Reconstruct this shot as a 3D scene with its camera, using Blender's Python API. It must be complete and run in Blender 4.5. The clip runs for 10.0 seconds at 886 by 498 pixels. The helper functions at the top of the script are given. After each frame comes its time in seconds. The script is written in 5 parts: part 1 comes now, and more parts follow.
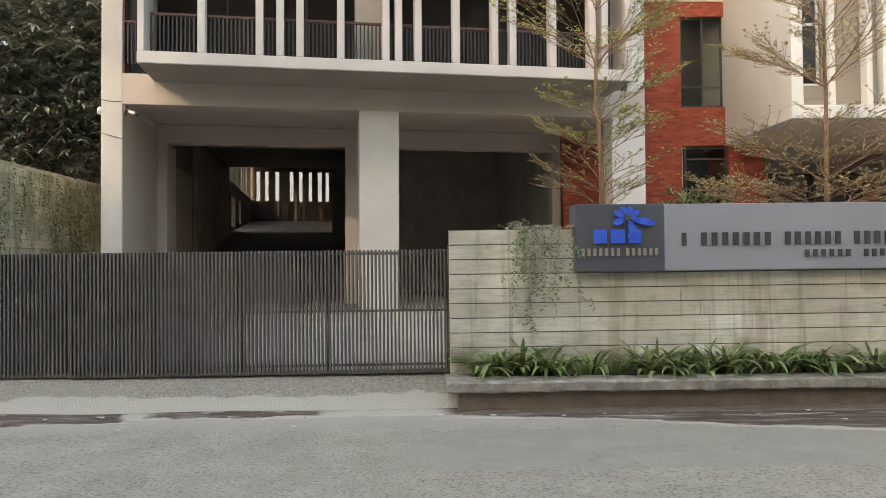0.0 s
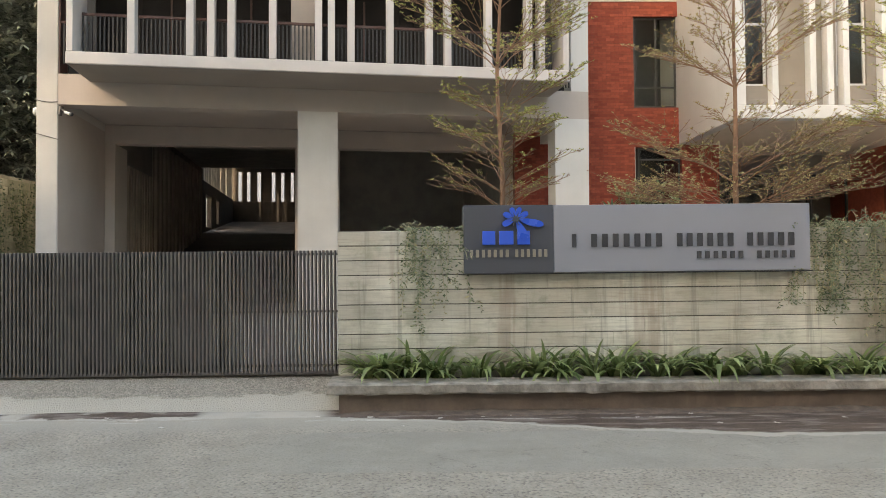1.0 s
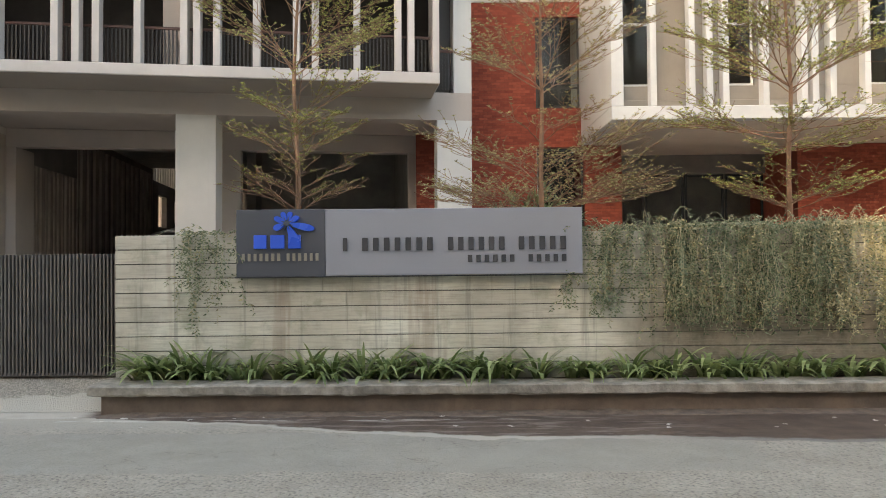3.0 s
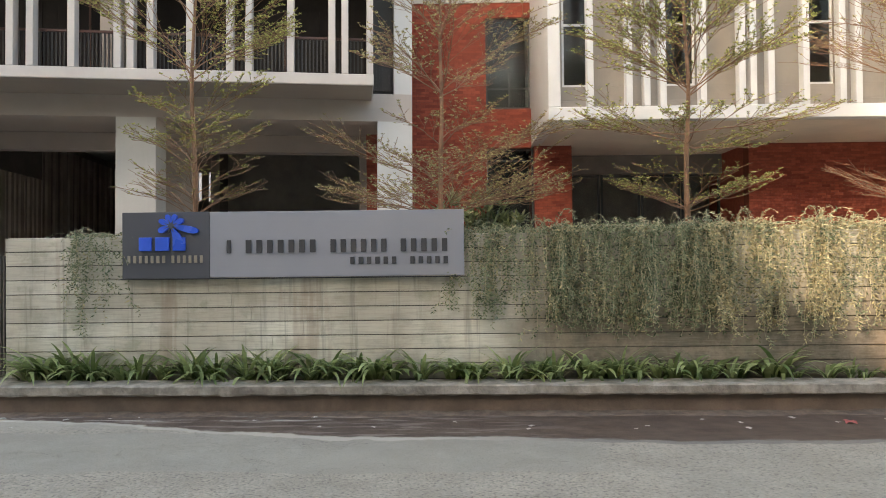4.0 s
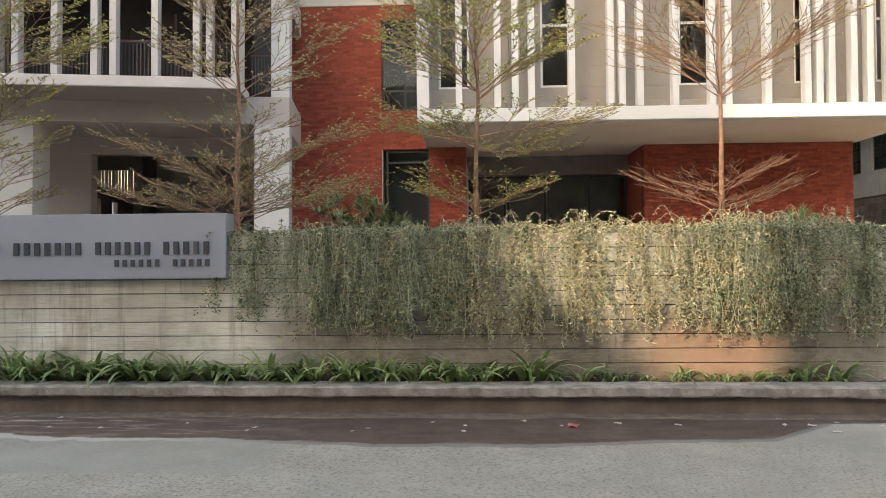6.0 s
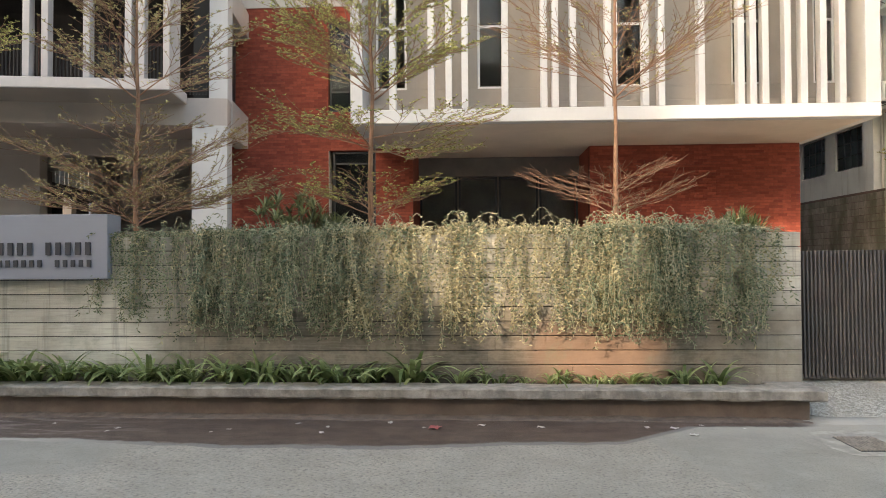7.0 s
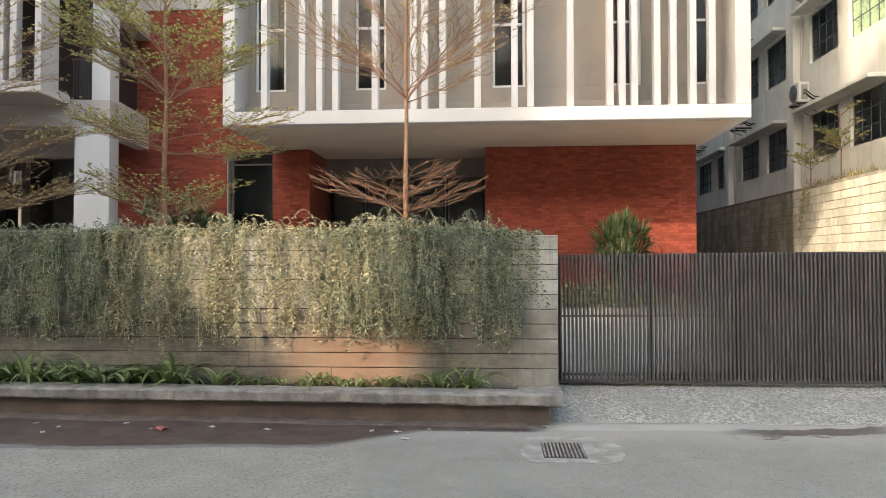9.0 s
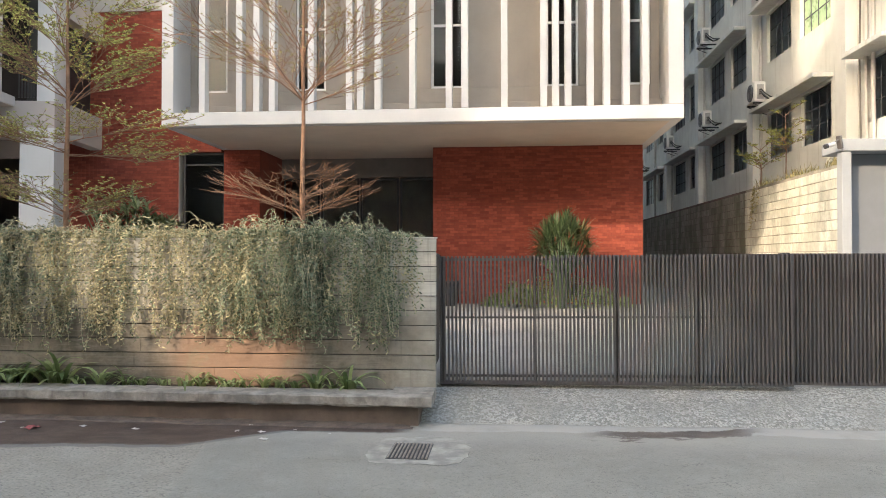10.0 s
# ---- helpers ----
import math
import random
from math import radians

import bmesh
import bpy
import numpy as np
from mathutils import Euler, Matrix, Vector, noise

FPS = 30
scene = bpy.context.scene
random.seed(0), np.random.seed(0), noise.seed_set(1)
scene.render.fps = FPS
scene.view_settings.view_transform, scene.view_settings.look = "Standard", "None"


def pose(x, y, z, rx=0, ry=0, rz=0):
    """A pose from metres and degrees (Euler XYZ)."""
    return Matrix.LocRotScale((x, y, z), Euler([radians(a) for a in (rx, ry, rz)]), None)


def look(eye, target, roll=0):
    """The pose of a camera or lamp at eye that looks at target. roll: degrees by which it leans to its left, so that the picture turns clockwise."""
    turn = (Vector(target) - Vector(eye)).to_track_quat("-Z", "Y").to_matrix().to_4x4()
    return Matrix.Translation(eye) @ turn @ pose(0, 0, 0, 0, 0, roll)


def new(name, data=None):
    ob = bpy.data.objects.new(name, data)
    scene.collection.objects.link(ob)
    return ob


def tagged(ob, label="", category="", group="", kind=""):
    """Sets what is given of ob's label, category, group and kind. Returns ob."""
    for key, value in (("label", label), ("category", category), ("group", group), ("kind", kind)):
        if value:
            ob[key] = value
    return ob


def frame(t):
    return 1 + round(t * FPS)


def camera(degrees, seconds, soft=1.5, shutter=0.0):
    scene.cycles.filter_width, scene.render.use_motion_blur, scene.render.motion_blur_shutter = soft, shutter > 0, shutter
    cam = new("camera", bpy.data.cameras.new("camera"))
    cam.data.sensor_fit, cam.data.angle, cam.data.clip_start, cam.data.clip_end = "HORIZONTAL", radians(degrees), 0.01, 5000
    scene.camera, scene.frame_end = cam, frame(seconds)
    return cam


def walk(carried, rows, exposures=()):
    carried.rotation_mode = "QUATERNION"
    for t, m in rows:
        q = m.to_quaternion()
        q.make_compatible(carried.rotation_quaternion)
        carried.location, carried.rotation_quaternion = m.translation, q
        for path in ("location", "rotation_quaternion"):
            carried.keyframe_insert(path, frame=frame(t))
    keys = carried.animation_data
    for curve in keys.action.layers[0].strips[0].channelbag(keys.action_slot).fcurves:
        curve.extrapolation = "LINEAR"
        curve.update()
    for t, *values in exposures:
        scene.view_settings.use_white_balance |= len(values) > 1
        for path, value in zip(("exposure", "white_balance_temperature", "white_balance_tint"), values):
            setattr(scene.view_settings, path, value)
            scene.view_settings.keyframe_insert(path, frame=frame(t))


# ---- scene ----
cam = camera(62.5, 10.0, soft=0.9)
PATH = [
    (0.0, (-0.012, 0.023, 1.970), (0.059, 2.023, 2.0065), -0.69),
    (0.5, (0.815, 0.040, 1.961), (0.875, 2.040, 1.9990), -0.62),
    (1.0, (1.623, 0.032, 1.961), (1.675, 2.032, 1.9993), -0.58),
    (1.5, (2.438, 0.005, 1.968), (2.482, 2.005, 2.0053), -0.57),
    (2.0, (3.271, -0.033, 1.978), (3.304, 1.967, 2.0148), -0.57),
    (2.5, (4.127, -0.077, 1.991), (4.147, 1.923, 2.0263), -0.58),
    (3.0, (5.004, -0.121, 2.005), (5.010, 1.879, 2.0384), -0.59),
    (3.5, (5.898, -0.160, 2.018), (5.888, 1.840, 2.0498), -0.60),
    (4.0, (6.802, -0.192, 2.029), (6.777, 1.808, 2.0598), -0.61),
    (4.5, (7.711, -0.213, 2.038), (7.671, 1.787, 2.0677), -0.60),
    (5.0, (8.618, -0.222, 2.044), (8.565, 1.778, 2.0733), -0.59),
    (5.5, (9.520, -0.218, 2.047), (9.457, 1.782, 2.0765), -0.56),
    (6.0, (10.418, -0.201, 2.048), (10.345, 1.799, 2.0776), -0.52),
    (6.5, (11.311, -0.171, 2.046), (11.229, 1.829, 2.0771), -0.47),
    (7.0, (12.202, -0.131, 2.044), (12.111, 1.869, 2.0758), -0.40),
    (7.5, (13.095, -0.082, 2.042), (12.995, 1.918, 2.0749), -0.33),
    (8.0, (13.995, -0.028, 2.042), (13.882, 1.972, 2.0756), -0.26),
    (8.5, (14.902, 0.028, 2.046), (14.775, 2.028, 2.0796), -0.18),
    (9.0, (15.815, 0.079, 2.056), (15.672, 2.079, 2.0889), -0.11),
    (9.5, (16.727, 0.120, 2.074), (16.567, 2.120, 2.1055), -0.05),
    (10.0, (17.620, 0.144, 2.104), (17.450, 2.144, 2.1321), -0.01),
]
walk(cam, [(t, look(eye, target, roll)) for t, eye, target, roll in PATH], [(0.0, 2.42, 7850, 11.3), (5.0, 2.28, 7400, 12.2), (7.3, 2.24, 7250, 12.4), (10.0, 2.21, 6900, 12.2)])

# ---- world, sun, exposure ----
SUN = Vector((-1.0, -1.25, 0.74)).normalized()      # towards the sun
world = bpy.data.worlds.new("sky")
scene.world = world
world.use_nodes = True
wn = world.node_tree
sky = wn.nodes.new("ShaderNodeTexSky")
sky.sky_type = 'NISHITA'
sky.sun_disc = False
sky.sun_elevation = math.asin(SUN.z)
sky.sun_rotation = math.atan2(SUN.x, SUN.y)
sky.air_density, sky.dust_density = 1.3, 3.0
wn.links.new(sky.outputs[0], wn.nodes["Background"].inputs[0])
wn.nodes["Background"].inputs[1].default_value = 0.15
sun = new("sun", bpy.data.lights.new("sun", 'SUN'))
sun.data.energy, sun.data.angle, sun.data.color = 1.05, radians(1.0), (1.0, 0.855, 0.685)
sun.matrix_world = look(SUN * 60, (0, 0, 0))


# ---- mesh helpers ----
class Shape:
    """Gathers boxes, tubes and leaves into one mesh."""
    def __init__(self):
        self.v, self.f = [], []

    def box(self, x0, x1, y0, y1, z0, z1, c=0.0, tip=None):
        lo, hi = (min(x0, x1), min(y0, y1), min(z0, z1)), (max(x0, x1), max(y0, y1), max(z0, z1))
        base = len(self.v)
        if c <= 0:
            for k in range(8):
                self.v.append(tuple(hi[a] if k >> a & 1 else lo[a] for a in range(3)))
            for q in ((0, 2, 3, 1), (4, 5, 7, 6), (0, 1, 5, 4), (2, 6, 7, 3), (0, 4, 6, 2), (1, 3, 7, 5)):
                self.f.append(tuple(base + i for i in q))
        else:
            c = min(c, *(0.45 * (hi[a] - lo[a]) for a in range(3)))
            for k in range(8):
                for a in range(3):
                    self.v.append(tuple((hi[b] if k >> b & 1 else lo[b]) if b == a else
                                        (hi[b] - c if k >> b & 1 else lo[b] + c) for b in range(3)))
            mid = [(lo[a] + hi[a]) / 2 for a in range(3)]
            def put(ids):
                p = [Vector(self.v[base + i]) for i in ids]
                n = (p[1] - p[0]).cross(p[2] - p[0])
                m = sum(p, Vector()) / len(p) - Vector(mid)
                self.f.append(tuple(base + i for i in (ids if n.dot(m) > 0 else ids[::-1])))
            for a in range(3):
                b, d = (a + 1) % 3, (a + 2) % 3
                for s in (0, 1):
                    ks = [s << a | i << b | j << d for i, j in ((0, 0), (1, 0), (1, 1), (0, 1))]
                    put([k * 3 + a for k in ks])
                for i in (0, 1):
                    for j in (0, 1):
                        k0 = i << b | j << d
                        k1 = k0 | 1 << a
                        put([k0 * 3 + b, k0 * 3 + d, k1 * 3 + d, k1 * 3 + b])
            for k in range(8):
                put([k * 3, k * 3 + 1, k * 3 + 2])
        return self

    def tube(self, pts, radii, n=6, cap=True):
        base = len(self.v)
        pts = [Vector(p) for p in pts]
        for i, p in enumerate(pts):
            d = (pts[min(i + 1, len(pts) - 1)] - pts[max(i - 1, 0)]).normalized()
            side = d.cross(Vector((0, 0, 1)) if abs(d.z) < 0.9 else Vector((1, 0, 0))).normalized()
            up = side.cross(d)
            for k in range(n):
                a = 2 * math.pi * k / n
                self.v.append(tuple(p + (side * math.cos(a) + up * math.sin(a)) * radii[i]))
        for i in range(len(pts) - 1):
            for k in range(n):
                self.f.append((base + i * n + k, base + i * n + (k + 1) % n,
                               base + (i + 1) * n + (k + 1) % n, base + (i + 1) * n + k))
        if cap:
            self.f.append(tuple(base + k for k in range(n))[::-1])
            self.f.append(tuple(base + (len(pts) - 1) * n + k for k in range(n)))
        return self

    def leaf(self, p, d, size, wide, up=None):
        """A small pointed leaf from p along d."""
        d = Vector(d).normalized()
        side = d.cross(up if up is not None else Vector((random.uniform(-1, 1), random.uniform(-1, 1), 1)))
        if side.length < 1e-4:
            side = Vector((1, 0, 0))
        side = side.normalized() * wide * 0.5
        base, p = len(self.v), Vector(p)
        for q in (p, p + d * size * 0.45 + side, p + d * size, p + d * size * 0.45 - side):
            self.v.append(tuple(q))
        self.f.append((base, base + 1, base + 2, base + 3))

    def blade(self, p, az, length, wide, lean, droop, n=5):
        """A strap-like leaf that rises and arches over."""
        base = len(self.v)
        out = Vector((math.cos(az), math.sin(az), 0))
        side = Vector((-math.sin(az), math.cos(az), 0))
        q, ang = Vector(p), lean
        for i in range(n + 1):
            w = wide * 0.5 * (0.75 + 0.5 * (i / n)) * (1 - (i / n) ** 3) + 0.001
            self.v.append(tuple(q - side * w))
            self.v.append(tuple(q + side * w))
            q = q + (out * math.sin(ang) + Vector((0, 0, math.cos(ang)))) * length / n
            ang += droop / n
        for i in range(n):
            a = base + 2 * i
            self.f.append((a, a + 1, a + 3, a + 2))

    def ring(self, x0, x1, z0, z1, y0, y1, w):
        """A rectangular frame standing in the x-z plane."""
        base = len(self.v)
        for y in (y0, y1):
            for a, b, c, d in ((x0, x1, z0, z1), (x0 + w, x1 - w, z0 + w, z1 - w)):
                self.v += [(a, y, c), (b, y, c), (b, y, d), (a, y, d)]
        for k in range(4):
            n = (k + 1) % 4
            self.f += [tuple(base + i for i in q) for q in ((k, n, 4 + n, 4 + k), (8 + k, 12 + k, 12 + n, 8 + n), (k, 8 + k, 8 + n, n), (4 + k, 4 + n, 12 + n, 12 + k))]
        return self

    def mesh(self, name, material, smooth=False):
        me = bpy.data.meshes.new(name)
        me.from_pydata(self.v, [], self.f)
        if material:
            me.materials.append(material)
        if smooth:
            me.polygons.foreach_set("use_smooth", [True] * len(me.polygons))
        me.update()
        return me


def part(name, shape, material, parent=None, label="", smooth=False):
    ob = new(name, shape if isinstance(shape, bpy.types.Mesh) else shape.mesh(name, material, smooth))
    if parent:
        ob.parent = parent
    if label:
        ob["label"] = label
    return ob


def street(x):
    """How far the street has risen above its level at the right gate."""
    return 0.0047 * min(25.0, max(0.0, 16.6 - x))


def thing(name, label, category, m=None, group="", kind=""):
    ob = tagged(new(name), label, category, group, kind)
    ob.empty_display_size = 0.2
    if m:
        ob.matrix_world = m
    return ob


def boxed(name, dims, material, parent=None, c=0.008, label=""):
    return part(name, Shape().box(*dims, c), material, parent, label)


# ---- materials ----
def nodes_of(name):
    m = bpy.data.materials.new(name)
    m.use_nodes = True
    t = m.node_tree
    return m, t, t.nodes["Principled BSDF"]


def add(t, kind, **values):
    n = t.nodes.new(kind)
    for key, v in values.items():
        n.inputs[key].default_value = v
    return n


def noise_of(t, vec, scale, detail=4.0, rough=0.6, stretch=None):
    if stretch:
        mp = t.nodes.new("ShaderNodeMapping")
        mp.inputs["Scale"].default_value = stretch
        t.links.new(vec, mp.inputs["Vector"])
        vec = mp.outputs[0]
    n = add(t, "ShaderNodeTexNoise", Scale=scale, Detail=detail, Roughness=rough)
    t.links.new(vec, n.inputs["Vector"])
    return n.outputs["Fac"]


def math_of(t, op, a, b=None):
    n = t.nodes.new("ShaderNodeMath")
    n.operation = op
    for k, x in enumerate((a, b)):
        if x is None:
            continue
        if isinstance(x, (int, float)):
            n.inputs[k].default_value = x
        else:
            t.links.new(x, n.inputs[k])
    return n.outputs[0]


def ramp_of(t, fac, lo, hi, to0=0.0, to1=1.0):
    n = t.nodes.new("ShaderNodeMapRange")
    n.interpolation_type = 'SMOOTHSTEP'
    for k, v in zip(("From Min", "From Max", "To Min", "To Max"), (lo, hi, to0, to1)):
        n.inputs[k].default_value = v
    t.links.new(fac, n.inputs["Value"])
    return n.outputs[0]


def mix_of(t, fac, a, b, blend='MIX'):
    n = t.nodes.new("ShaderNodeMix")
    n.data_type, n.blend_type = 'RGBA', blend
    for x, k in ((fac, 0), (a, 6), (b, 7)):
        if isinstance(x, (int, float)):
            n.inputs[k].default_value = x
        elif isinstance(x, tuple):
            n.inputs[k].default_value = (*x, 1)
        else:
            t.links.new(x, n.inputs[k])
    return n.outputs[2]


def bump_of(t, b, height, strength, distance=0.01):
    n = add(t, "ShaderNodeBump", Strength=strength, Distance=distance)
    t.links.new(height, n.inputs["Height"])
    t.links.new(n.outputs[0], b.inputs["Normal"])


def where(t):
    return t.nodes.new("ShaderNodeNewGeometry").outputs["Position"]


def plain(name, colour, rough=0.7, var=0.12, scale=1.5, fine=60.0, bump=0.15, metal=0.0, streak=0.0, dirt=(0.12, 0.1, 0.08), coat=0.0):
    """A surface with broad mottling, fine grain, and optional rain streaks."""
    m, t, b = nodes_of(name)
    p = where(t)
    broad, grain = noise_of(t, p, scale), noise_of(t, p, fine, 3.0)
    lo, hi = tuple(c * (1 - var) for c in colour), tuple(min(1, c * (1 + var)) for c in colour)
    col = mix_of(t, ramp_of(t, broad, 0.3, 0.7), lo, hi)
    col = mix_of(t, ramp_of(t, grain, 0.35, 0.75, 0.0, 0.5 * var + 0.04), col, tuple(c * 0.55 for c in colour))
    if streak:
        s = noise_of(t, p, 1.0, 5.0, 0.65, (4.0, 4.0, 0.35))
        col = mix_of(t, ramp_of(t, s, 0.52, 0.78, 0.0, streak), col, dirt)
    t.links.new(col, b.inputs["Base Color"])
    t.links.new(ramp_of(t, broad, 0.2, 0.8, max(0.03, rough - 0.1), min(1, rough + 0.1)), b.inputs["Roughness"])
    b.inputs["Metallic"].default_value = metal
    if bump:
        bump_of(t, b, grain, bump)
    return m


def varied(name, dark, light, rough=0.6, through_light=0.0, moss=0.0):
    """Colour that differs from piece to piece, joined or single."""
    m, t, b = nodes_of(name)
    r = t.nodes.new("ShaderNodeNewGeometry").outputs["Random Per Island"]
    o = t.nodes.new("ShaderNodeObjectInfo").outputs["Random"]
    f = math_of(t, 'FRACT', math_of(t, 'ADD', r, o))
    col = mix_of(t, f, dark, light)
    p = where(t)
    col = mix_of(t, ramp_of(t, noise_of(t, p, 9.0), 0.35, 0.7, 0.0, 0.35), col, tuple(c * 0.6 for c in dark))
    if moss:
        col = mix_of(t, ramp_of(t, noise_of(t, p, 1.0, 5.0, 0.65, (1.6, 1.6, 0.5)), 0.4, 0.62, 0.0, moss), col, (0.09, 0.105, 0.05))
    t.links.new(col, b.inputs["Base Color"])
    b.inputs["Roughness"].default_value = rough
    bump_of(t, b, noise_of(t, p, 70.0), 0.2)
    if through_light:
        tr = t.nodes.new("ShaderNodeBsdfTranslucent")
        t.links.new(col, tr.inputs["Color"])
        mx = t.nodes.new("ShaderNodeMixShader")
        mx.inputs[0].default_value = through_light
        t.links.new(b.outputs[0], mx.inputs[1])
        t.links.new(tr.outputs[0], mx.inputs[2])
        t.links.new(mx.outputs[0], t.nodes["Material Output"].inputs[0])
    return m


def vine_leaf(name, dry):
    """Small glossy leaves, mostly dark green, a share of them dried to straw."""
    m, t, b = nodes_of(name)
    r = t.nodes.new("ShaderNodeNewGeometry").outputs["Random Per Island"]
    p = where(t)
    hank = ramp_of(t, noise_of(t, p, 1.0, 4.0, 0.65, (11.0, 11.0, 1.4)), 0.36, 0.66)
    tone = math_of(t, 'ADD', math_of(t, 'MULTIPLY', math_of(t, 'POWER', r, 2.0), 0.45), math_of(t, 'MULTIPLY', hank, 0.36))
    green = mix_of(t, tone, (0.029, 0.053, 0.025), (0.46, 0.51, 0.32))
    straw = mix_of(t, tone, (0.17, 0.14, 0.07), (0.86, 0.77, 0.46))
    other = math_of(t, 'FRACT', math_of(t, 'MULTIPLY', r, 17.0))
    patch = math_of(t, 'ADD', other, math_of(t, 'MULTIPLY', math_of(t, 'SUBTRACT', noise_of(t, p, 1.8, 4.0), 0.5), 1.6))
    col = mix_of(t, ramp_of(t, patch, dry - 0.06, dry + 0.06, 1.0, 0.0), green, straw)
    t.links.new(col, b.inputs["Base Color"])
    b.inputs["Roughness"].default_value = 0.55
    b.inputs["Specular IOR Level"].default_value = 0.35
    tr = t.nodes.new("ShaderNodeBsdfTranslucent")
    t.links.new(col, tr.inputs["Color"])
    mx = t.nodes.new("ShaderNodeMixShader")
    mx.inputs[0].default_value = 0.28
    t.links.new(b.outputs[0], mx.inputs[1])
    t.links.new(tr.outputs[0], mx.inputs[2])
    t.links.new(mx.outputs[0], t.nodes["Material Output"].inputs[0])
    return m


def glass(name, tint=(0.75, 0.8, 0.8), ior=1.22, rough=0.03):
    m, t, b = nodes_of(name)
    b.inputs["Base Color"].default_value = (*tint, 1)
    b.inputs["Roughness"].default_value = rough
    b.inputs["IOR"].default_value = ior
    b.inputs["Transmission Weight"].default_value = 1.0
    b.inputs["Specular IOR Level"].default_value = 0.2
    return m


def concrete_boards(name):
    """Board-marked concrete: long grain, rain streaks, rust and green patches."""
    m, t, b = nodes_of(name)
    p = where(t)
    r = t.nodes.new("ShaderNodeObjectInfo").outputs["Random"]
    grain = noise_of(t, p, 1.0, 6.0, 0.7, (2.2, 8.0, 45.0))
    broad, patch = noise_of(t, p, 0.55, 3.0), noise_of(t, p, 2.6, 5.0, 0.65)
    col = mix_of(t, ramp_of(t, broad, 0.38, 0.62), (0.57, 0.53, 0.435), (0.76, 0.735, 0.635))
    col = mix_of(t, ramp_of(t, r, 0.0, 1.0, 0.0, 0.4), col, (0.36, 0.33, 0.27))
    col = mix_of(t, ramp_of(t, patch, 0.42, 0.68, 0.0, 0.5), col, (0.32, 0.29, 0.23))
    col = mix_of(t, ramp_of(t, grain, 0.42, 0.72, 0.0, 0.42), col, (0.27, 0.24, 0.195))
    rust = noise_of(t, p, 1.0, 4.0, 0.6, (3.2, 3.2, 0.22))
    col = mix_of(t, ramp_of(t, rust, 0.54, 0.68, 0.0, 0.5), col, (0.30, 0.215, 0.155))
    drip = noise_of(t, p, 1.0, 5.0, 0.6, (9.0, 9.0, 0.4))
    col = mix_of(t, ramp_of(t, drip, 0.56, 0.7, 0.0, 0.45), col, (0.2, 0.185, 0.15))
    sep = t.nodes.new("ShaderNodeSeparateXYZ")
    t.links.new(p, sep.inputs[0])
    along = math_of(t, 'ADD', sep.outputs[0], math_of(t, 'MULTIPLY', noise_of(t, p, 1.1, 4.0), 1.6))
    # grime past x 8 with shade put in; the sunlit stretch stays paler
    soiled_shade = math_of(t, 'MULTIPLY', ramp_of(t, along, 7.6, 9.4, 0.0, 0.95), ramp_of(t, along, 16.2, 17.4, 1.0, 0.6))
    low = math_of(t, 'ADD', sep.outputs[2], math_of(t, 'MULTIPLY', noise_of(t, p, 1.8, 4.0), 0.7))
    soiled_shade = math_of(t, 'MULTIPLY', soiled_shade, math_of(t, 'MAXIMUM', ramp_of(t, low, 1.5, 1.9, 1.0, 0.12), ramp_of(t, along, 11.0, 11.9, 0.7, 0.0)))
    grime_shade = mix_of(t, ramp_of(t, noise_of(t, p, 3.3, 7.0, 0.72), 0.38, 0.62), (0.25, 0.21, 0.16), (0.13, 0.112, 0.082))
    col = mix_of(t, soiled_shade, col, mix_of(t, ramp_of(t, grain, 0.45, 0.65, 0.0, 0.5), grime_shade, (0.29, 0.25, 0.195)))
    # orange-brown patch low on the boards, with a softer left edge
    orange_patch = math_of(t, 'MULTIPLY', math_of(t, 'MULTIPLY', ramp_of(t, along, 13.2, 14.5), ramp_of(t, along, 15.4, 15.9, 1.0, 0.0)), ramp_of(t, low, 1.2, 1.65, 0.75, 0.0))
    col = mix_of(t, orange_patch, col, (0.325, 0.188, 0.121))
    col = mix_of(t, math_of(t, 'MULTIPLY', orange_patch, ramp_of(t, noise_of(t, p, 4.0, 6.0, 0.7), 0.45, 0.65, 0.0, 0.6)), col, (0.25, 0.165, 0.115))
    moss = noise_of(t, p, 1.7, 6.0, 0.7)
    col = mix_of(t, ramp_of(t, moss, 0.55, 0.7, 0.0, 0.4), col, (0.22, 0.235, 0.15))
    t.links.new(col, b.inputs["Base Color"])
    b.inputs["Roughness"].default_value = 0.85
    bump_of(t, b, math_of(t, 'ADD', grain, noise_of(t, p, 60.0)), 0.5, 0.008)
    return m


def span_of(t, v, a, b, soft):
    """One between a and b, nought outside."""
    return math_of(t, 'MULTIPLY', ramp_of(t, v, a - soft, a + soft), ramp_of(t, v, b - soft, b + soft, 1.0, 0.0))


def chips_of(t, p, scale, warp=0.03):
    """Random grey for each broken chip of stone."""
    n = add(t, "ShaderNodeTexVoronoi", Scale=scale)
    mp = add(t, "ShaderNodeTexNoise", Scale=scale * 0.7, Detail=3.0)
    t.links.new(p, mp.inputs["Vector"])
    mul = t.nodes.new("ShaderNodeVectorMath")
    mul.operation = 'MULTIPLY_ADD'
    mul.inputs[1].default_value = (warp, warp, warp)
    t.links.new(mp.outputs["Color"], mul.inputs[0])
    t.links.new(p, mul.inputs[2])
    t.links.new(mul.outputs[0], n.inputs["Vector"])
    sp = t.nodes.new("ShaderNodeSeparateColor")
    t.links.new(n.outputs["Color"], sp.inputs[0])
    return sp.outputs[0], n.outputs["Distance"]


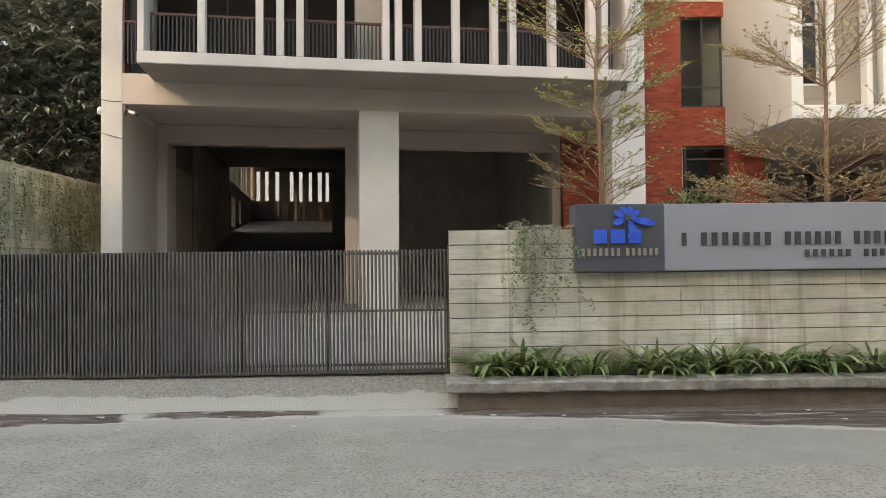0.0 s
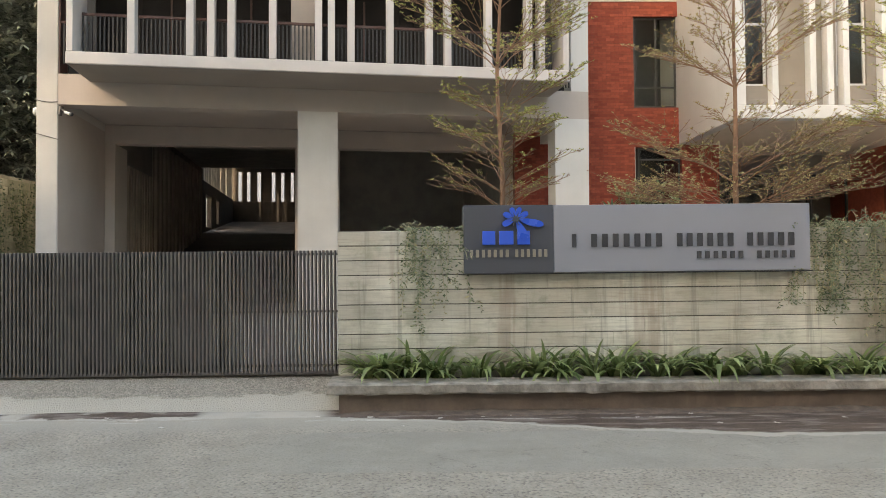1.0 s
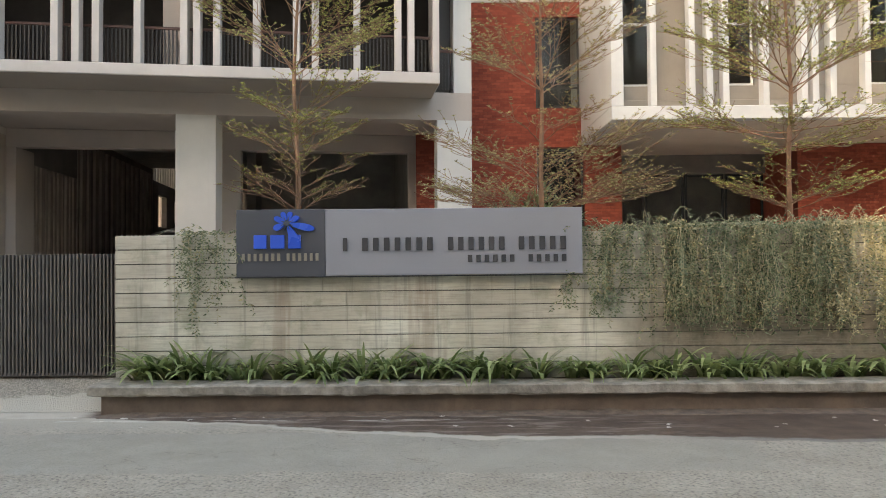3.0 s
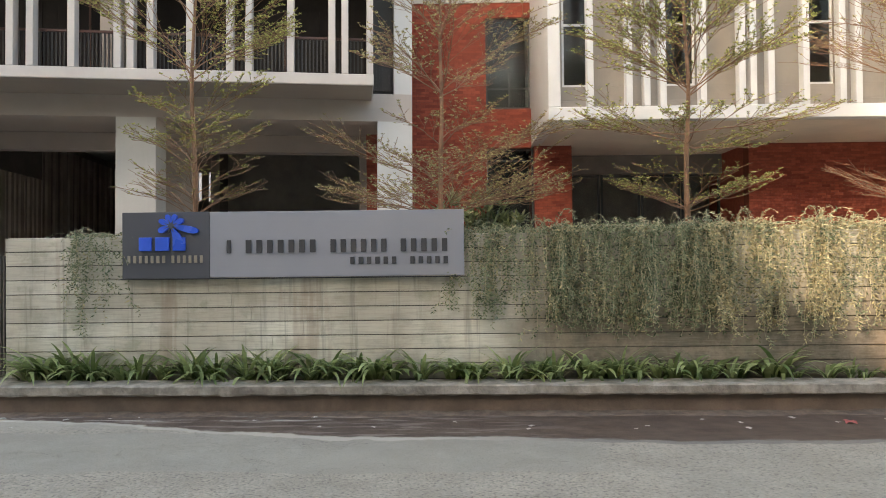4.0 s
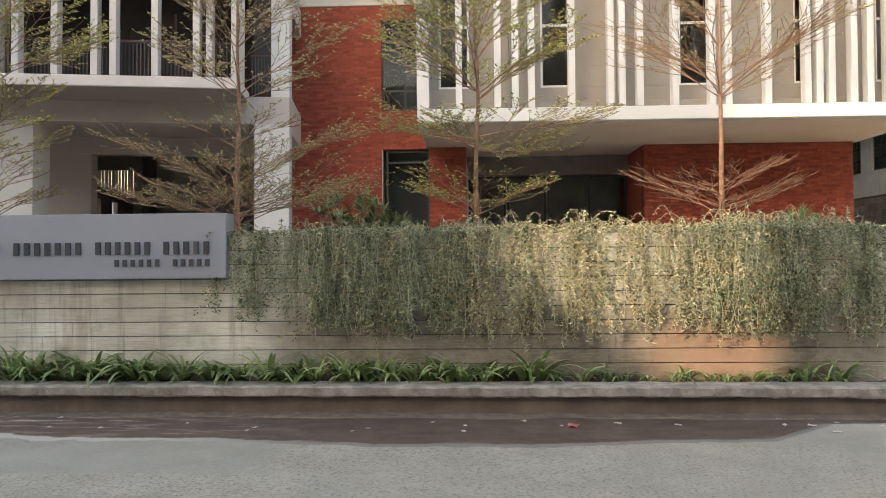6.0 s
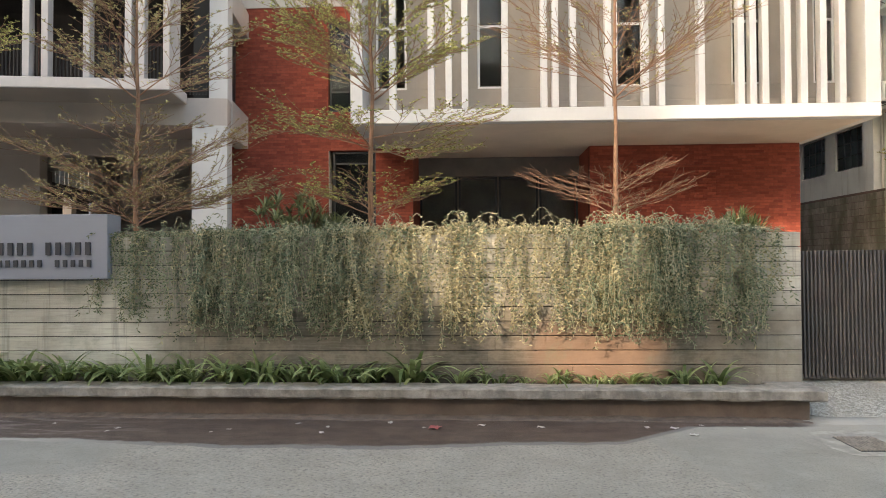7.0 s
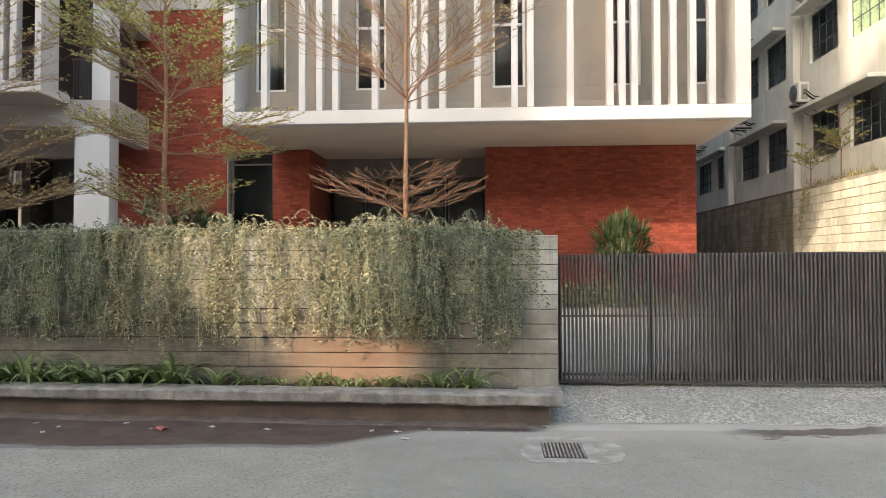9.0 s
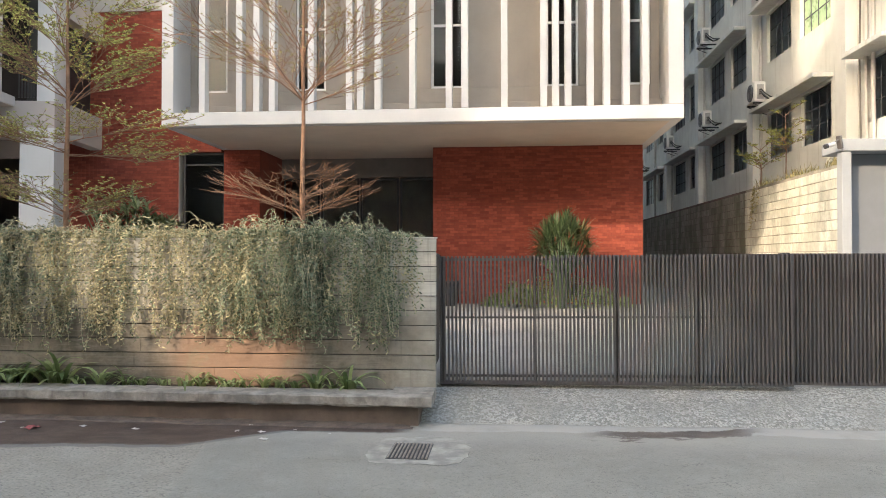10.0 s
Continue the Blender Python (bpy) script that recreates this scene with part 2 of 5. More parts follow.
def road_surface(name):
    """Coarse pitted asphalt with smoother patches and a damp, silty gutter."""
    m, t, b = nodes_of(name)
    p = where(t)
    sep = t.nodes.new("ShaderNodeSeparateXYZ")
    t.links.new(p, sep.inputs[0])
    X, Y = sep.outputs[0], sep.outputs[1]
    wav, ragged = noise_of(t, p, 0.6, 5.0, 0.6), noise_of(t, p, 2.2, 6.0, 0.65)
    shift = math_of(t, 'ADD', math_of(t, 'MULTIPLY', math_of(t, 'SUBTRACT', wav, 0.5), 0.5), math_of(t, 'MULTIPLY', math_of(t, 'SUBTRACT', ragged, 0.5), 0.25))
    wx, wy = math_of(t, 'ADD', X, math_of(t, 'MULTIPLY', shift, 1.3)), math_of(t, 'ADD', Y, shift)
    stones, fine = noise_of(t, p, 30.0, 3.0, 0.6), noise_of(t, p, 60.0, 4.0)
    coarse = mix_of(t, ramp_of(t, noise_of(t, p, 1.6, 4.0), 0.3, 0.7), (0.28, 0.255, 0.205), (0.36, 0.328, 0.266))
    grain, _d = chips_of(t, p, 34.0)
    coarse = mix_of(t, ramp_of(t, grain, 0.0, 1.0, 0.0, 0.35), coarse, (0.19, 0.175, 0.15))
    coarse = mix_of(t, ramp_of(t, stones, 0.54, 0.64, 0.0, 0.7), coarse, (0.11, 0.1, 0.085))
    coarse = mix_of(t, ramp_of(t, stones, 0.42, 0.32, 0.0, 0.45), coarse, (0.41, 0.38, 0.33))
    smooth = mix_of(t, ramp_of(t, noise_of(t, p, 1.3), 0.3, 0.7), (0.245, 0.234, 0.196), (0.3, 0.284, 0.238))
    smooth = mix_of(t, ramp_of(t, noise_of(t, p, 5.0, 6.0, 0.7), 0.52, 0.68, 0.0, 0.4), smooth, (0.34, 0.32, 0.275))
    smooth = mix_of(t, ramp_of(t, fine, 0.48, 0.7, 0.0, 0.6), smooth, (0.15, 0.14, 0.118))
    # smoother repairs
    one = math_of(t, 'MULTIPLY', math_of(t, 'MULTIPLY', ramp_of(t, wx, -0.7, 0.4), ramp_of(t, wx, 8.0, 8.6, 1.0, 0.0)), span_of(t, wy, 6.85, 8.45, 0.05))
    skew = math_of(t, 'ADD', math_of(t, 'ADD', X, math_of(t, 'MULTIPLY', shift, 0.4)), math_of(t, 'MULTIPLY', Y, 0.24))
    two = math_of(t, 'MULTIPLY', span_of(t, skew, 16.15, 17.98, 0.04), ramp_of(t, wy, 5.2, 5.4))
    three = math_of(t, 'ADD', ramp_of(t, wx, 8.2, 9.2, 0.0, 0.25), ramp_of(t, wx, 14.5, 15.3, 0.0, 0.5))
    four = math_of(t, 'MULTIPLY', ramp_of(t, wy, 8.5, 9.0), 0.8)
    patch = math_of(t, 'MAXIMUM', math_of(t, 'MAXIMUM', one, two), math_of(t, 'MAXIMUM', three, four))
    patch = math_of(t, 'MULTIPLY', patch, ramp_of(t, noise_of(t, p, 3.1, 5.0), 0.3, 0.6, 1.0, 0.8))
    col = mix_of(t, patch, coarse, smooth)
    seam = math_of(t, 'ABSOLUTE', math_of(t, 'SUBTRACT', noise_of(t, p, 0.75, 6.0, 0.6), 0.5))
    col = mix_of(t, math_of(t, 'MULTIPLY', ramp_of(t, seam, 0.0, 0.0035, 0.7, 0.0), ramp_of(t, wav, 0.48, 0.56)), col, (0.09, 0.082, 0.07))
    # pale dust towards the driveways
    col = mix_of(t, math_of(t, 'MULTIPLY', ramp_of(t, wy, 8.3, 9.2), 0.5), col, (0.42, 0.39, 0.33))
    skim = math_of(t, 'MAXIMUM', ramp_of(t, wx, 0.1, 0.4, 1.0, 0.0), ramp_of(t, wx, 16.4, 16.8))
    col = mix_of(t, math_of(t, 'MULTIPLY', math_of(t, 'MULTIPLY', skim, ramp_of(t, wy, 9.25, 9.32)), ramp_of(t, noise_of(t, p, 1.1, 5.0, 0.65), 0.36, 0.5, 0.35, 0.8)), col, (0.47, 0.44, 0.375))
    # worn painted edge line
    line = math_of(t, 'MULTIPLY', math_of(t, 'MULTIPLY', span_of(t, Y, 9.09, 9.18, 0.01), ramp_of(t, wx, 5.0, 7.0, 1.0, 0.0)), ramp_of(t, noise_of(t, p, 1.0, 6.0, 0.75, (0.7, 5.0, 1.0)), 0.53, 0.56, 0.0, 0.6))
    # damp silt along the planter, and in the gutter beyond it
    start = math_of(t, 'ADD', ramp_of(t, wx, 0.6, 6.0, 9.15, 8.12), math_of(t, 'ADD', ramp_of(t, wx, 6.0, 10.0, 0.0, -0.22), ramp_of(t, wx, 11.0, 13.6, 0.0, 0.26)))
    depth = math_of(t, 'SUBTRACT', wy, start)
    finish = math_of(t, 'SUBTRACT', wx, math_of(t, 'MULTIPLY', wy, 1.2))
    wet = math_of(t, 'MULTIPLY', ramp_of(t, wx, 0.2, 0.5), math_of(t, 'MAXIMUM', ramp_of(t, finish, 3.98, 4.08, 1.0, 0.0), math_of(t, 'MULTIPLY', ramp_of(t, wy, 9.12, 9.2), ramp_of(t, wx, 16.2, 16.5, 1.0, 0.0))))
    rim = math_of(t, 'MULTIPLY', wet, ramp_of(t, depth, -0.02, 0.02))
    core = math_of(t, 'MULTIPLY', math_of(t, 'MULTIPLY', wet, ramp_of(t, depth, 0.1, 0.17)), math_of(t, 'MAXIMUM', ramp_of(t, finish, 3.84, 3.92, 1.0, 0.0), ramp_of(t, wy, 9.16, 9.22)))
    torn = math_of(t, 'ADD', wy, math_of(t, 'MULTIPLY', math_of(t, 'SUBTRACT', noise_of(t, p, 1.0, 6.0, 0.7, (1.5, 3.0, 1.0)), 0.5), 0.9))
    left = math_of(t, 'MULTIPLY', span_of(t, torn, 9.12, 9.78, 0.03), ramp_of(t, wx, -3.8, -3.7, 1.0, 0.0))
    near = math_of(t, 'MULTIPLY', span_of(t, torn, 9.4, 9.75, 0.03), span_of(t, wx, -3.45, -1.3, 0.1))
    bend = math_of(t, 'ABSOLUTE', math_of(t, 'SUBTRACT', math_of(t, 'SUBTRACT', torn, math_of(t, 'MULTIPLY', X, 0.17)), 5.98))
    right = math_of(t, 'MULTIPLY', ramp_of(t, bend, 0.13, 0.19, 1.0, 0.0), span_of(t, wx, 18.7, 20.6, 0.3))
    damp = math_of(t, 'MAXIMUM', math_of(t, 'MAXIMUM', left, near), math_of(t, 'MAXIMUM', core, math_of(t, 'MULTIPLY', right, 0.85)))
    silt = mix_of(t, ramp_of(t, noise_of(t, p, 3.0, 5.0), 0.3, 0.75), (0.06, 0.038, 0.027), (0.116, 0.08, 0.059))
    dried = ramp_of(t, noise_of(t, p, 1.0, 6.0, 0.7, (1.2, 7.0, 1.0)), 0.5, 0.6, 0.0, 0.75)
    silt = mix_of(t, math_of(t, 'MULTIPLY', dried, ramp_of(t, wx, 6.5, 9.0, 1.0, 0.1)), silt, (0.26, 0.215, 0.18))
    col = mix_of(t, math_of(t, 'MULTIPLY', rim, 0.8), col, mix_of(t, ramp_of(t, wx, 6.0, 9.0), (0.42, 0.385, 0.325), (0.15, 0.135, 0.12)))
    col = mix_of(t, damp, col, silt)
    col = mix_of(t, line, col, (0.6, 0.57, 0.5))
    t.links.new(col, b.inputs["Base Color"])
    t.links.new(ramp_of(t, damp, 0.0, 1.0, 0.8, 0.62), b.inputs["Roughness"])
    h = math_of(t, 'SUBTRACT', math_of(t, 'MULTIPLY', fine, 0.4), math_of(t, 'MULTIPLY', stones, math_of(t, 'SUBTRACT', 1.0, math_of(t, 'MAXIMUM', patch, damp))))
    bump_of(t, b, h, 0.9, 0.02)
    return m


def rubble_paving(name, scale, dark, light, strength, edge):
    m, t, b = nodes_of(name)
    p = where(t)
    chip, dist = chips_of(t, p, scale, 0.05)
    fine = noise_of(t, p, 40.0, 5.0, 0.7)
    broad = noise_of(t, p, 1.4, 3.0)
    col = mix_of(t, ramp_of(t, chip, 0.1, 0.95), dark, light)
    col = mix_of(t, ramp_of(t, fine, 0.42, 0.65, 0.0, 0.4), col, (0.22, 0.203, 0.173))
    col = mix_of(t, ramp_of(t, broad, 0.35, 0.7, 0.0, 0.6), col, (0.36, 0.335, 0.28))
    sep = t.nodes.new("ShaderNodeSeparateXYZ")
    t.links.new(p, sep.inputs[0])
    foot = math_of(t, 'ADD', sep.outputs[1], math_of(t, 'MULTIPLY', noise_of(t, p, 1.0, 7.0, 0.7, (1.4, 3.0, 1.0)), 0.8))
    col = mix_of(t, ramp_of(t, foot, edge - 0.05, edge + 0.05, 0.85, 0.0), col, (0.53, 0.495, 0.415))
    t.links.new(col, b.inputs["Base Color"])
    b.inputs["Roughness"].default_value = 0.9
    bump_of(t, b, math_of(t, 'ADD', math_of(t, 'MULTIPLY', chip, 0.7), math_of(t, 'ADD', fine, math_of(t, 'MULTIPLY', dist, -4.0))), strength, 0.02)
    return m


WHITE = plain("white_paint", (0.605, 0.593, 0.568), 0.6, 0.05, 0.8, 40, 0.08, streak=0.12, dirt=(0.5, 0.45, 0.38))
FINPAINT = plain("aged_fin_paint", (0.505, 0.472, 0.45), 0.65, 0.06, 0.8, 40, 0.08, streak=0.18, dirt=(0.4, 0.35, 0.29))
OFFWHITE = plain("weathered_white_paint", (0.55, 0.525, 0.485), 0.7, 0.07, 0.7, 40, 0.1, streak=0.16, dirt=(0.36, 0.31, 0.26))
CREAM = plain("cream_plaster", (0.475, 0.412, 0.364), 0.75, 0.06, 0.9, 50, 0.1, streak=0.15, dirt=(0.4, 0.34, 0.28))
BOXBEIGE = plain("beige_render", (0.335, 0.295, 0.25), 0.75, 0.08, 0.9, 50, 0.1, streak=0.15, dirt=(0.2, 0.17, 0.14))
BOXSOFFIT = plain("bounce_lit_soffit", (0.64, 0.55, 0.45), 0.8, 0.07, 0.8, 50, 0.08)
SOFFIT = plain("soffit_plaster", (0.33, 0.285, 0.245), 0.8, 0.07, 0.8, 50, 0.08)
NEIGHBOUR = plain("yellowed_plaster", (0.72, 0.72, 0.67), 0.8, 0.1, 0.7, 30, 0.1, streak=0.5, dirt=(0.4, 0.36, 0.28))
BOARDS = concrete_boards("board_marked_concrete")
PALEJOINT = plain("pale_mortar", (0.34, 0.31, 0.24), 0.95, 0.3, 3.0)
JOINT = plain("dark_joint", (0.09, 0.08, 0.07), 0.9, 0.2)
SLAB = plain("worn_concrete_slab", (0.29, 0.262, 0.222), 0.85, 0.35, 5.0, 24, 1.0, streak=0.6, dirt=(0.12, 0.1, 0.08))
PLINTH = plain("stained_plinth", (0.17, 0.127, 0.099), 0.9, 0.25, 2.0, 35, 0.5, streak=0.4, dirt=(0.1, 0.075, 0.06))
BLOCK = varied("weathered_block", (0.34, 0.32, 0.225), (0.54, 0.5, 0.38), 0.9, 0.0, 0.6)
SHADEBLOCK = varied("shaded_block", (0.27, 0.252, 0.205), (0.41, 0.38, 0.31), 0.9, 0.0, 0.6)
METAL = plain("dark_painted_steel", (0.145, 0.129, 0.119), 0.5, 0.15, 3.0, 90, 0.05, metal=0.3)
DARKWOOD = plain("dark_brown_slat", (0.36, 0.3, 0.255), 0.7, 0.15)
# the shade of the interiors is put into this plaster colour
DARKIN = plain("shade_toned_plaster", (0.2, 0.178, 0.158), 0.8, 0.15)
BLACK = plain("black_metal_and_shade", (0.035, 0.034, 0.034), 0.5, 0.1)
SIGNGREY = plain("grey_sign_panel", (0.27, 0.28, 0.315), 0.45, 0.04, 0.6, 120, 0.02)
SIGNDARK = plain("charcoal_sign_panel", (0.075, 0.08, 0.095), 0.45, 0.06, 0.6, 120, 0.02)
BLUE = plain("blue_acrylic", (0.03, 0.11, 0.62), 0.3, 0.05)
LETTER = plain("dark_letter_metal", (0.045, 0.045, 0.05), 0.5, 0.08)
GILT = plain("dull_brass_letter", (0.30, 0.27, 0.22), 0.45, 0.08, metal=0.3)
BRICK = varied("red_brick", (0.24, 0.044, 0.026), (0.40, 0.092, 0.052), 0.85)
MORTAR = plain("red_mortar", (0.23, 0.055, 0.033), 0.95, 0.15)
GLASS = glass("window_glass")
DIMGLASS = glass("dusty_dark_glass", (0.3, 0.36, 0.4), 1.12, 0.45)
GREENGLASS = plain("green_curtained_glass", (0.42, 0.6, 0.36), 0.3, 0.2, 3.0, 20, 0.0)
FRAME = plain("aluminium_frame", (0.35, 0.35, 0.34), 0.4, 0.05, metal=0.6)
PVC = plain("white_frame", (0.7, 0.69, 0.66), 0.45, 0.05)
REDRAIL = plain("brown_red_rail", (0.09, 0.04, 0.032), 0.5, 0.1)
ROAD = road_surface("worn_asphalt")
PARKIN = plain("grey_parking_plaster", (0.36, 0.335, 0.3), 0.8, 0.15)
REAR = plain("grey_rear_wall", (0.1, 0.122, 0.165), 0.8, 0.1)
PORCHGREY = plain("grey_painted_concrete", (0.36, 0.375, 0.375), 0.75, 0.1, 1.0, 40, 0.1, streak=0.2, dirt=(0.22, 0.21, 0.19))
SHUTTER = plain("grey_shutter", (0.2, 0.21, 0.22), 0.6, 0.08)
OPPOSITE = plain("aged_plaster", (0.36, 0.33, 0.28), 0.8, 0.15, streak=0.3)
RUBBLE = rubble_paving("broken_stone_apron", 36.0, (0.31, 0.292, 0.245), (0.63, 0.6, 0.51), 0.5, 10.12)
SCREED = rubble_paving("rough_cement_apron", 46.0, (0.25, 0.226, 0.183), (0.45, 0.408, 0.335), 0.5, 10.5)
PAVING = plain("courtyard_paving", (0.36, 0.335, 0.3), 0.8, 0.15, 1.2, 30, 0.2)
RIM = plain("road_crack", (0.15, 0.138, 0.115), 0.95, 0.3, 5.0, 30, 0.6)
GRATE = plain("rusted_cast_iron", (0.3, 0.26, 0.215), 0.8, 0.3, 12.0, 60, 0.5)
SILT = plain("caked_silt", (0.135, 0.1, 0.076), 0.95, 0.3, 6.0, 30, 0.8)
EARTH = plain("dark_soil", (0.06, 0.045, 0.032), 0.95, 0.3, 4.0, 40, 0.8)
DUST = plain("dusty_ground", (0.22, 0.2, 0.17), 0.95, 0.2)
BARK = plain("young_bark", (0.265, 0.15, 0.092), 0.85, 0.25, 8.0, 60, 0.5)
LEAFY = varied("small_tree_leaf", (0.085, 0.108, 0.028), (0.74, 0.73, 0.25), 0.55, 0.48)
LEAFDRY = varied("sparse_yellow_leaf", (0.18, 0.165, 0.07), (0.64, 0.56, 0.27), 0.6, 0.4)
VINELEAF = vine_leaf("vine_leaf", 0.12)
# drier straw leaves, with the sunlight on that stretch put into their colour
VINESUN = vine_leaf("straw_sunlit_vine_leaf", 0.62)
VINESTEM = plain("vine_stem", (0.46, 0.41, 0.27), 0.8, 0.2)
LILY = varied("lily_leaf", (0.1, 0.155, 0.045), (0.48, 0.56, 0.26), 0.45, 0.4)
MANGO = varied("mango_leaf", (0.07, 0.085, 0.055), (0.5, 0.52, 0.42), 0.3, 0.18)
# hall shade is put into these two dark browns
HALL = plain("hall_shade_brown", (0.24, 0.2, 0.168), 0.85, 0.2)
DEEP = plain("deep_hall_shade", (0.085, 0.072, 0.063), 0.9, 0.2)
RECESS = plain("recess_shade", (0.045, 0.039, 0.037), 0.9, 0.15)
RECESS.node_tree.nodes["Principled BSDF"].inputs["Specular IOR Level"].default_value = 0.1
SUNBLOCK = varied("sunlit_block", (0.62, 0.6, 0.49), (0.84, 0.82, 0.69), 0.9, 0.0, 0.3)
CEMENT = plain("patched_cement", (0.35, 0.327, 0.275), 0.9, 0.3, 4.0, 22, 1.0, streak=0.0)
GROUNDLEAF = varied("lime_ground_leaf", (0.16, 0.24, 0.06), (0.6, 0.68, 0.28), 0.5, 0.4)
SHRUBLEAF = varied("broad_shrub_leaf", (0.06, 0.105, 0.04), (0.44, 0.48, 0.25), 0.35, 0.3)
DARKLEAF = varied("dark_shrub_leaf", (0.035, 0.075, 0.03), (0.24, 0.31, 0.15), 0.32, 0.25)

# ---- ground and street ----
ground = tagged(part("ground", Shape().box(-400, 400, -300, 600, -0.6, -0.09), DUST), "dusty flat ground around the street", "ground", kind="structure")
strip = Shape()
for x in (-60, -8.4, 16.6, 70):
    strip.v += [(x, -7.5, -0.3), (x, 10.05, -0.3), (x, 10.05, -0.05 + street(x)), (x, -7.5, -0.05 + street(x))]
for i in (0, 4, 8):
    strip.f += [(i + k, i + 4 + k, i + 4 + (k + 1) % 4, i + (k + 1) % 4) for k in range(4)]
strip.f += [(3, 2, 1, 0), (12, 13, 14, 15)]
road = tagged(part("road", strip, ROAD), "worn grey asphalt road with damp silt in the gutter", "road", kind="structure")


def apron(x0, x1, label, surface):
    s = Shape()
    nx, ny = 60, 10
    for j in range(ny + 1):
        for i in range(nx + 1):
            x, f = x0 + (x1 - x0) * i / nx, j / ny
            y = 9.74 + 1.06 * f + (0.12 * noise.noise((x * 0.6, 3, 0)) if j == 0 else 0)
            z = -0.046 + street(x) * (1 - 0.2 * f) + (0.335 + 0.02) * (f ** 0.85) + (0.012 * noise.noise((x * 3, y * 3, 0)) if 0 < j < ny else 0)
            s.v.append((x, y, z))
    for j in range(ny):
        for i in range(nx):
            a = j * (nx + 1) + i
            s.f.append((a, a + 1, a + nx + 2, a + nx + 1))
    return tagged(part("driveway", s, surface, smooth=True), label, "driveway", kind="structure")


apron(-12, 0.52, "rough cement driveway apron before the dark gate", SCREED)
apron(16.505, 30, "rough stone driveway apron by the concrete wall", RUBBLE)
court = Shape()
court.v = [(x, y, z) for x in (-9, 25) for y, z in ((10.78, 0.28), (17.0, 0.82), (60, 0.82), (60, -0.08), (10.78, -0.08))]
court.f = [(0, 5, 6, 1), (1, 6, 7, 2), (2, 7, 8, 3), (3, 8, 9, 4), (4, 9, 5, 0), (0, 1, 2, 3, 4), (9, 8, 7, 6, 5)]
tagged(part("courtyard_floor", court, PAVING), "grey paved courtyard behind the gates", "floor", kind="structure")

# ---- street wall of board-marked concrete ----
street_wall = thing("street_wall", "pale board-marked concrete boundary wall with dark joints", "wall", kind="structure")
boxed("core", (0.45, 16.65, 10.17, 10.42, 0.1, 2.395), JOINT, street_wall, 0.01)
rnd = random.Random(4)
BOARD = 0.2035
for row in range(10):
    z0 = 0.375 + row * BOARD
    cuts, x = [0.43], 0.43
    while True:
        x += rnd.uniform(2.2, 4.4)
        if x > 15.2:
            break
        cuts.append(x)
    cuts.append(16.67)
    for a, b in zip(cuts, cuts[1:]):
        if 2.2 < (a + b) / 2 < 6.9 and row == 9:
            continue
        push = rnd.uniform(-0.003, 0.003)
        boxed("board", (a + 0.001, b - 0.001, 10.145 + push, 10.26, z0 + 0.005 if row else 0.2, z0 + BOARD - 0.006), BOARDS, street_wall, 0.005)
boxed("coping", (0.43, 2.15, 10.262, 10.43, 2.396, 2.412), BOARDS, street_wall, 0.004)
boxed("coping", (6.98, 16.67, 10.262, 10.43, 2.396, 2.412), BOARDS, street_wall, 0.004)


def kerb_slab():
    """Planter edge: a worn slab that overhangs its plinth."""
    s = Shape()
    n = 260
    prof = ((9.475, 0.34), (9.452, 0.324), (9.448, 0.222), (9.47, 0.2), (9.85, 0.195), (9.85, 0.35))
    for i in range(n + 1):
        x = 0.36 + (16.68 - 0.36) * i / n
        for k, (y, z) in enumerate(prof):
            w = 0.014 * noise.noise((x * 1.7, k * 2.3, 1)) + 0.016 * noise.noise((x * 7, k, 5)) + (0.03 * max(0.0, noise.noise((x * 5, 3, k // 2)) - 0.25) if 1 <= k <= 3 else 0)
            s.v.append((x, y + (w if k < 4 else 0), z + 0.6 * w))
    m = len(prof)
    for i in range(n):
        for k in range(m):
            a, b = i * m + k, i * m + (k + 1) % m
            s.f.append((a, a + m, b + m, b))
    s.f.append(tuple(range(m)))
    s.f.append(tuple(n * m + k for k in range(m))[::-1])
    return s


tilt = Matrix.Translation((16.6, 0, 0)) @ pose(0, 0, 0, 0, math.degrees(0.0047), 0) @ Matrix.Translation((-16.6, 0, 0))
planter = thing("planter_kerb", "low concrete planter edge with a chipped overhanging slab", "planter", tilt, kind="structure")
part("slab", kerb_slab(), SLAB, planter)
boxed("end_slab", (0.36, 0.75, 9.851, 10.142, 0.2, 0.348), SLAB, planter, 0.012)
boxed("end_slab", (16.1, 16.68, 9.851, 10.142, 0.2, 0.348), SLAB, planter, 0.012)
boxed("plinth", (0.5, 16.5, 9.55, 10.2, -0.2, 0.197), PLINTH, planter, 0.01)
part("soil", Shape().box(0.75, 16.1, 9.852, 10.142, 0.1, 0.315), EARTH, planter)
boxed("raised_bed", (0.5, 16.5, 10.425, 12.6, 0.1, 2.2), EARTH, planter, 0.02)


# dried silt banked against the plinth
bank, n = Shape(), 420
for i in range(n + 1):
    x = 0.55 + 15.9 * i / n
    ragged = 0.10 * noise.noise((x * 0.9, 4, 1)) + 0.05 * noise.noise((x * 4.1, 2, 7)) + 0.02 * noise.noise((x * 13, 8, 3))
    h = min(1.0, (x - 0.55) * 3, (16.45 - x) * 3) * 0.035 + 0.02 * noise.noise((x * 2.3, 1, 5)) + 0.01 * noise.noise((x * 11, 6, 5))
    z = -0.052 + street(x)
    bank.v += [(x, 9.56, z), (x, 9.56, z + h), (x, 9.51, z + h * 0.9), (x, 9.36 + ragged, z + 0.012), (x, 9.345 + ragged, z)]
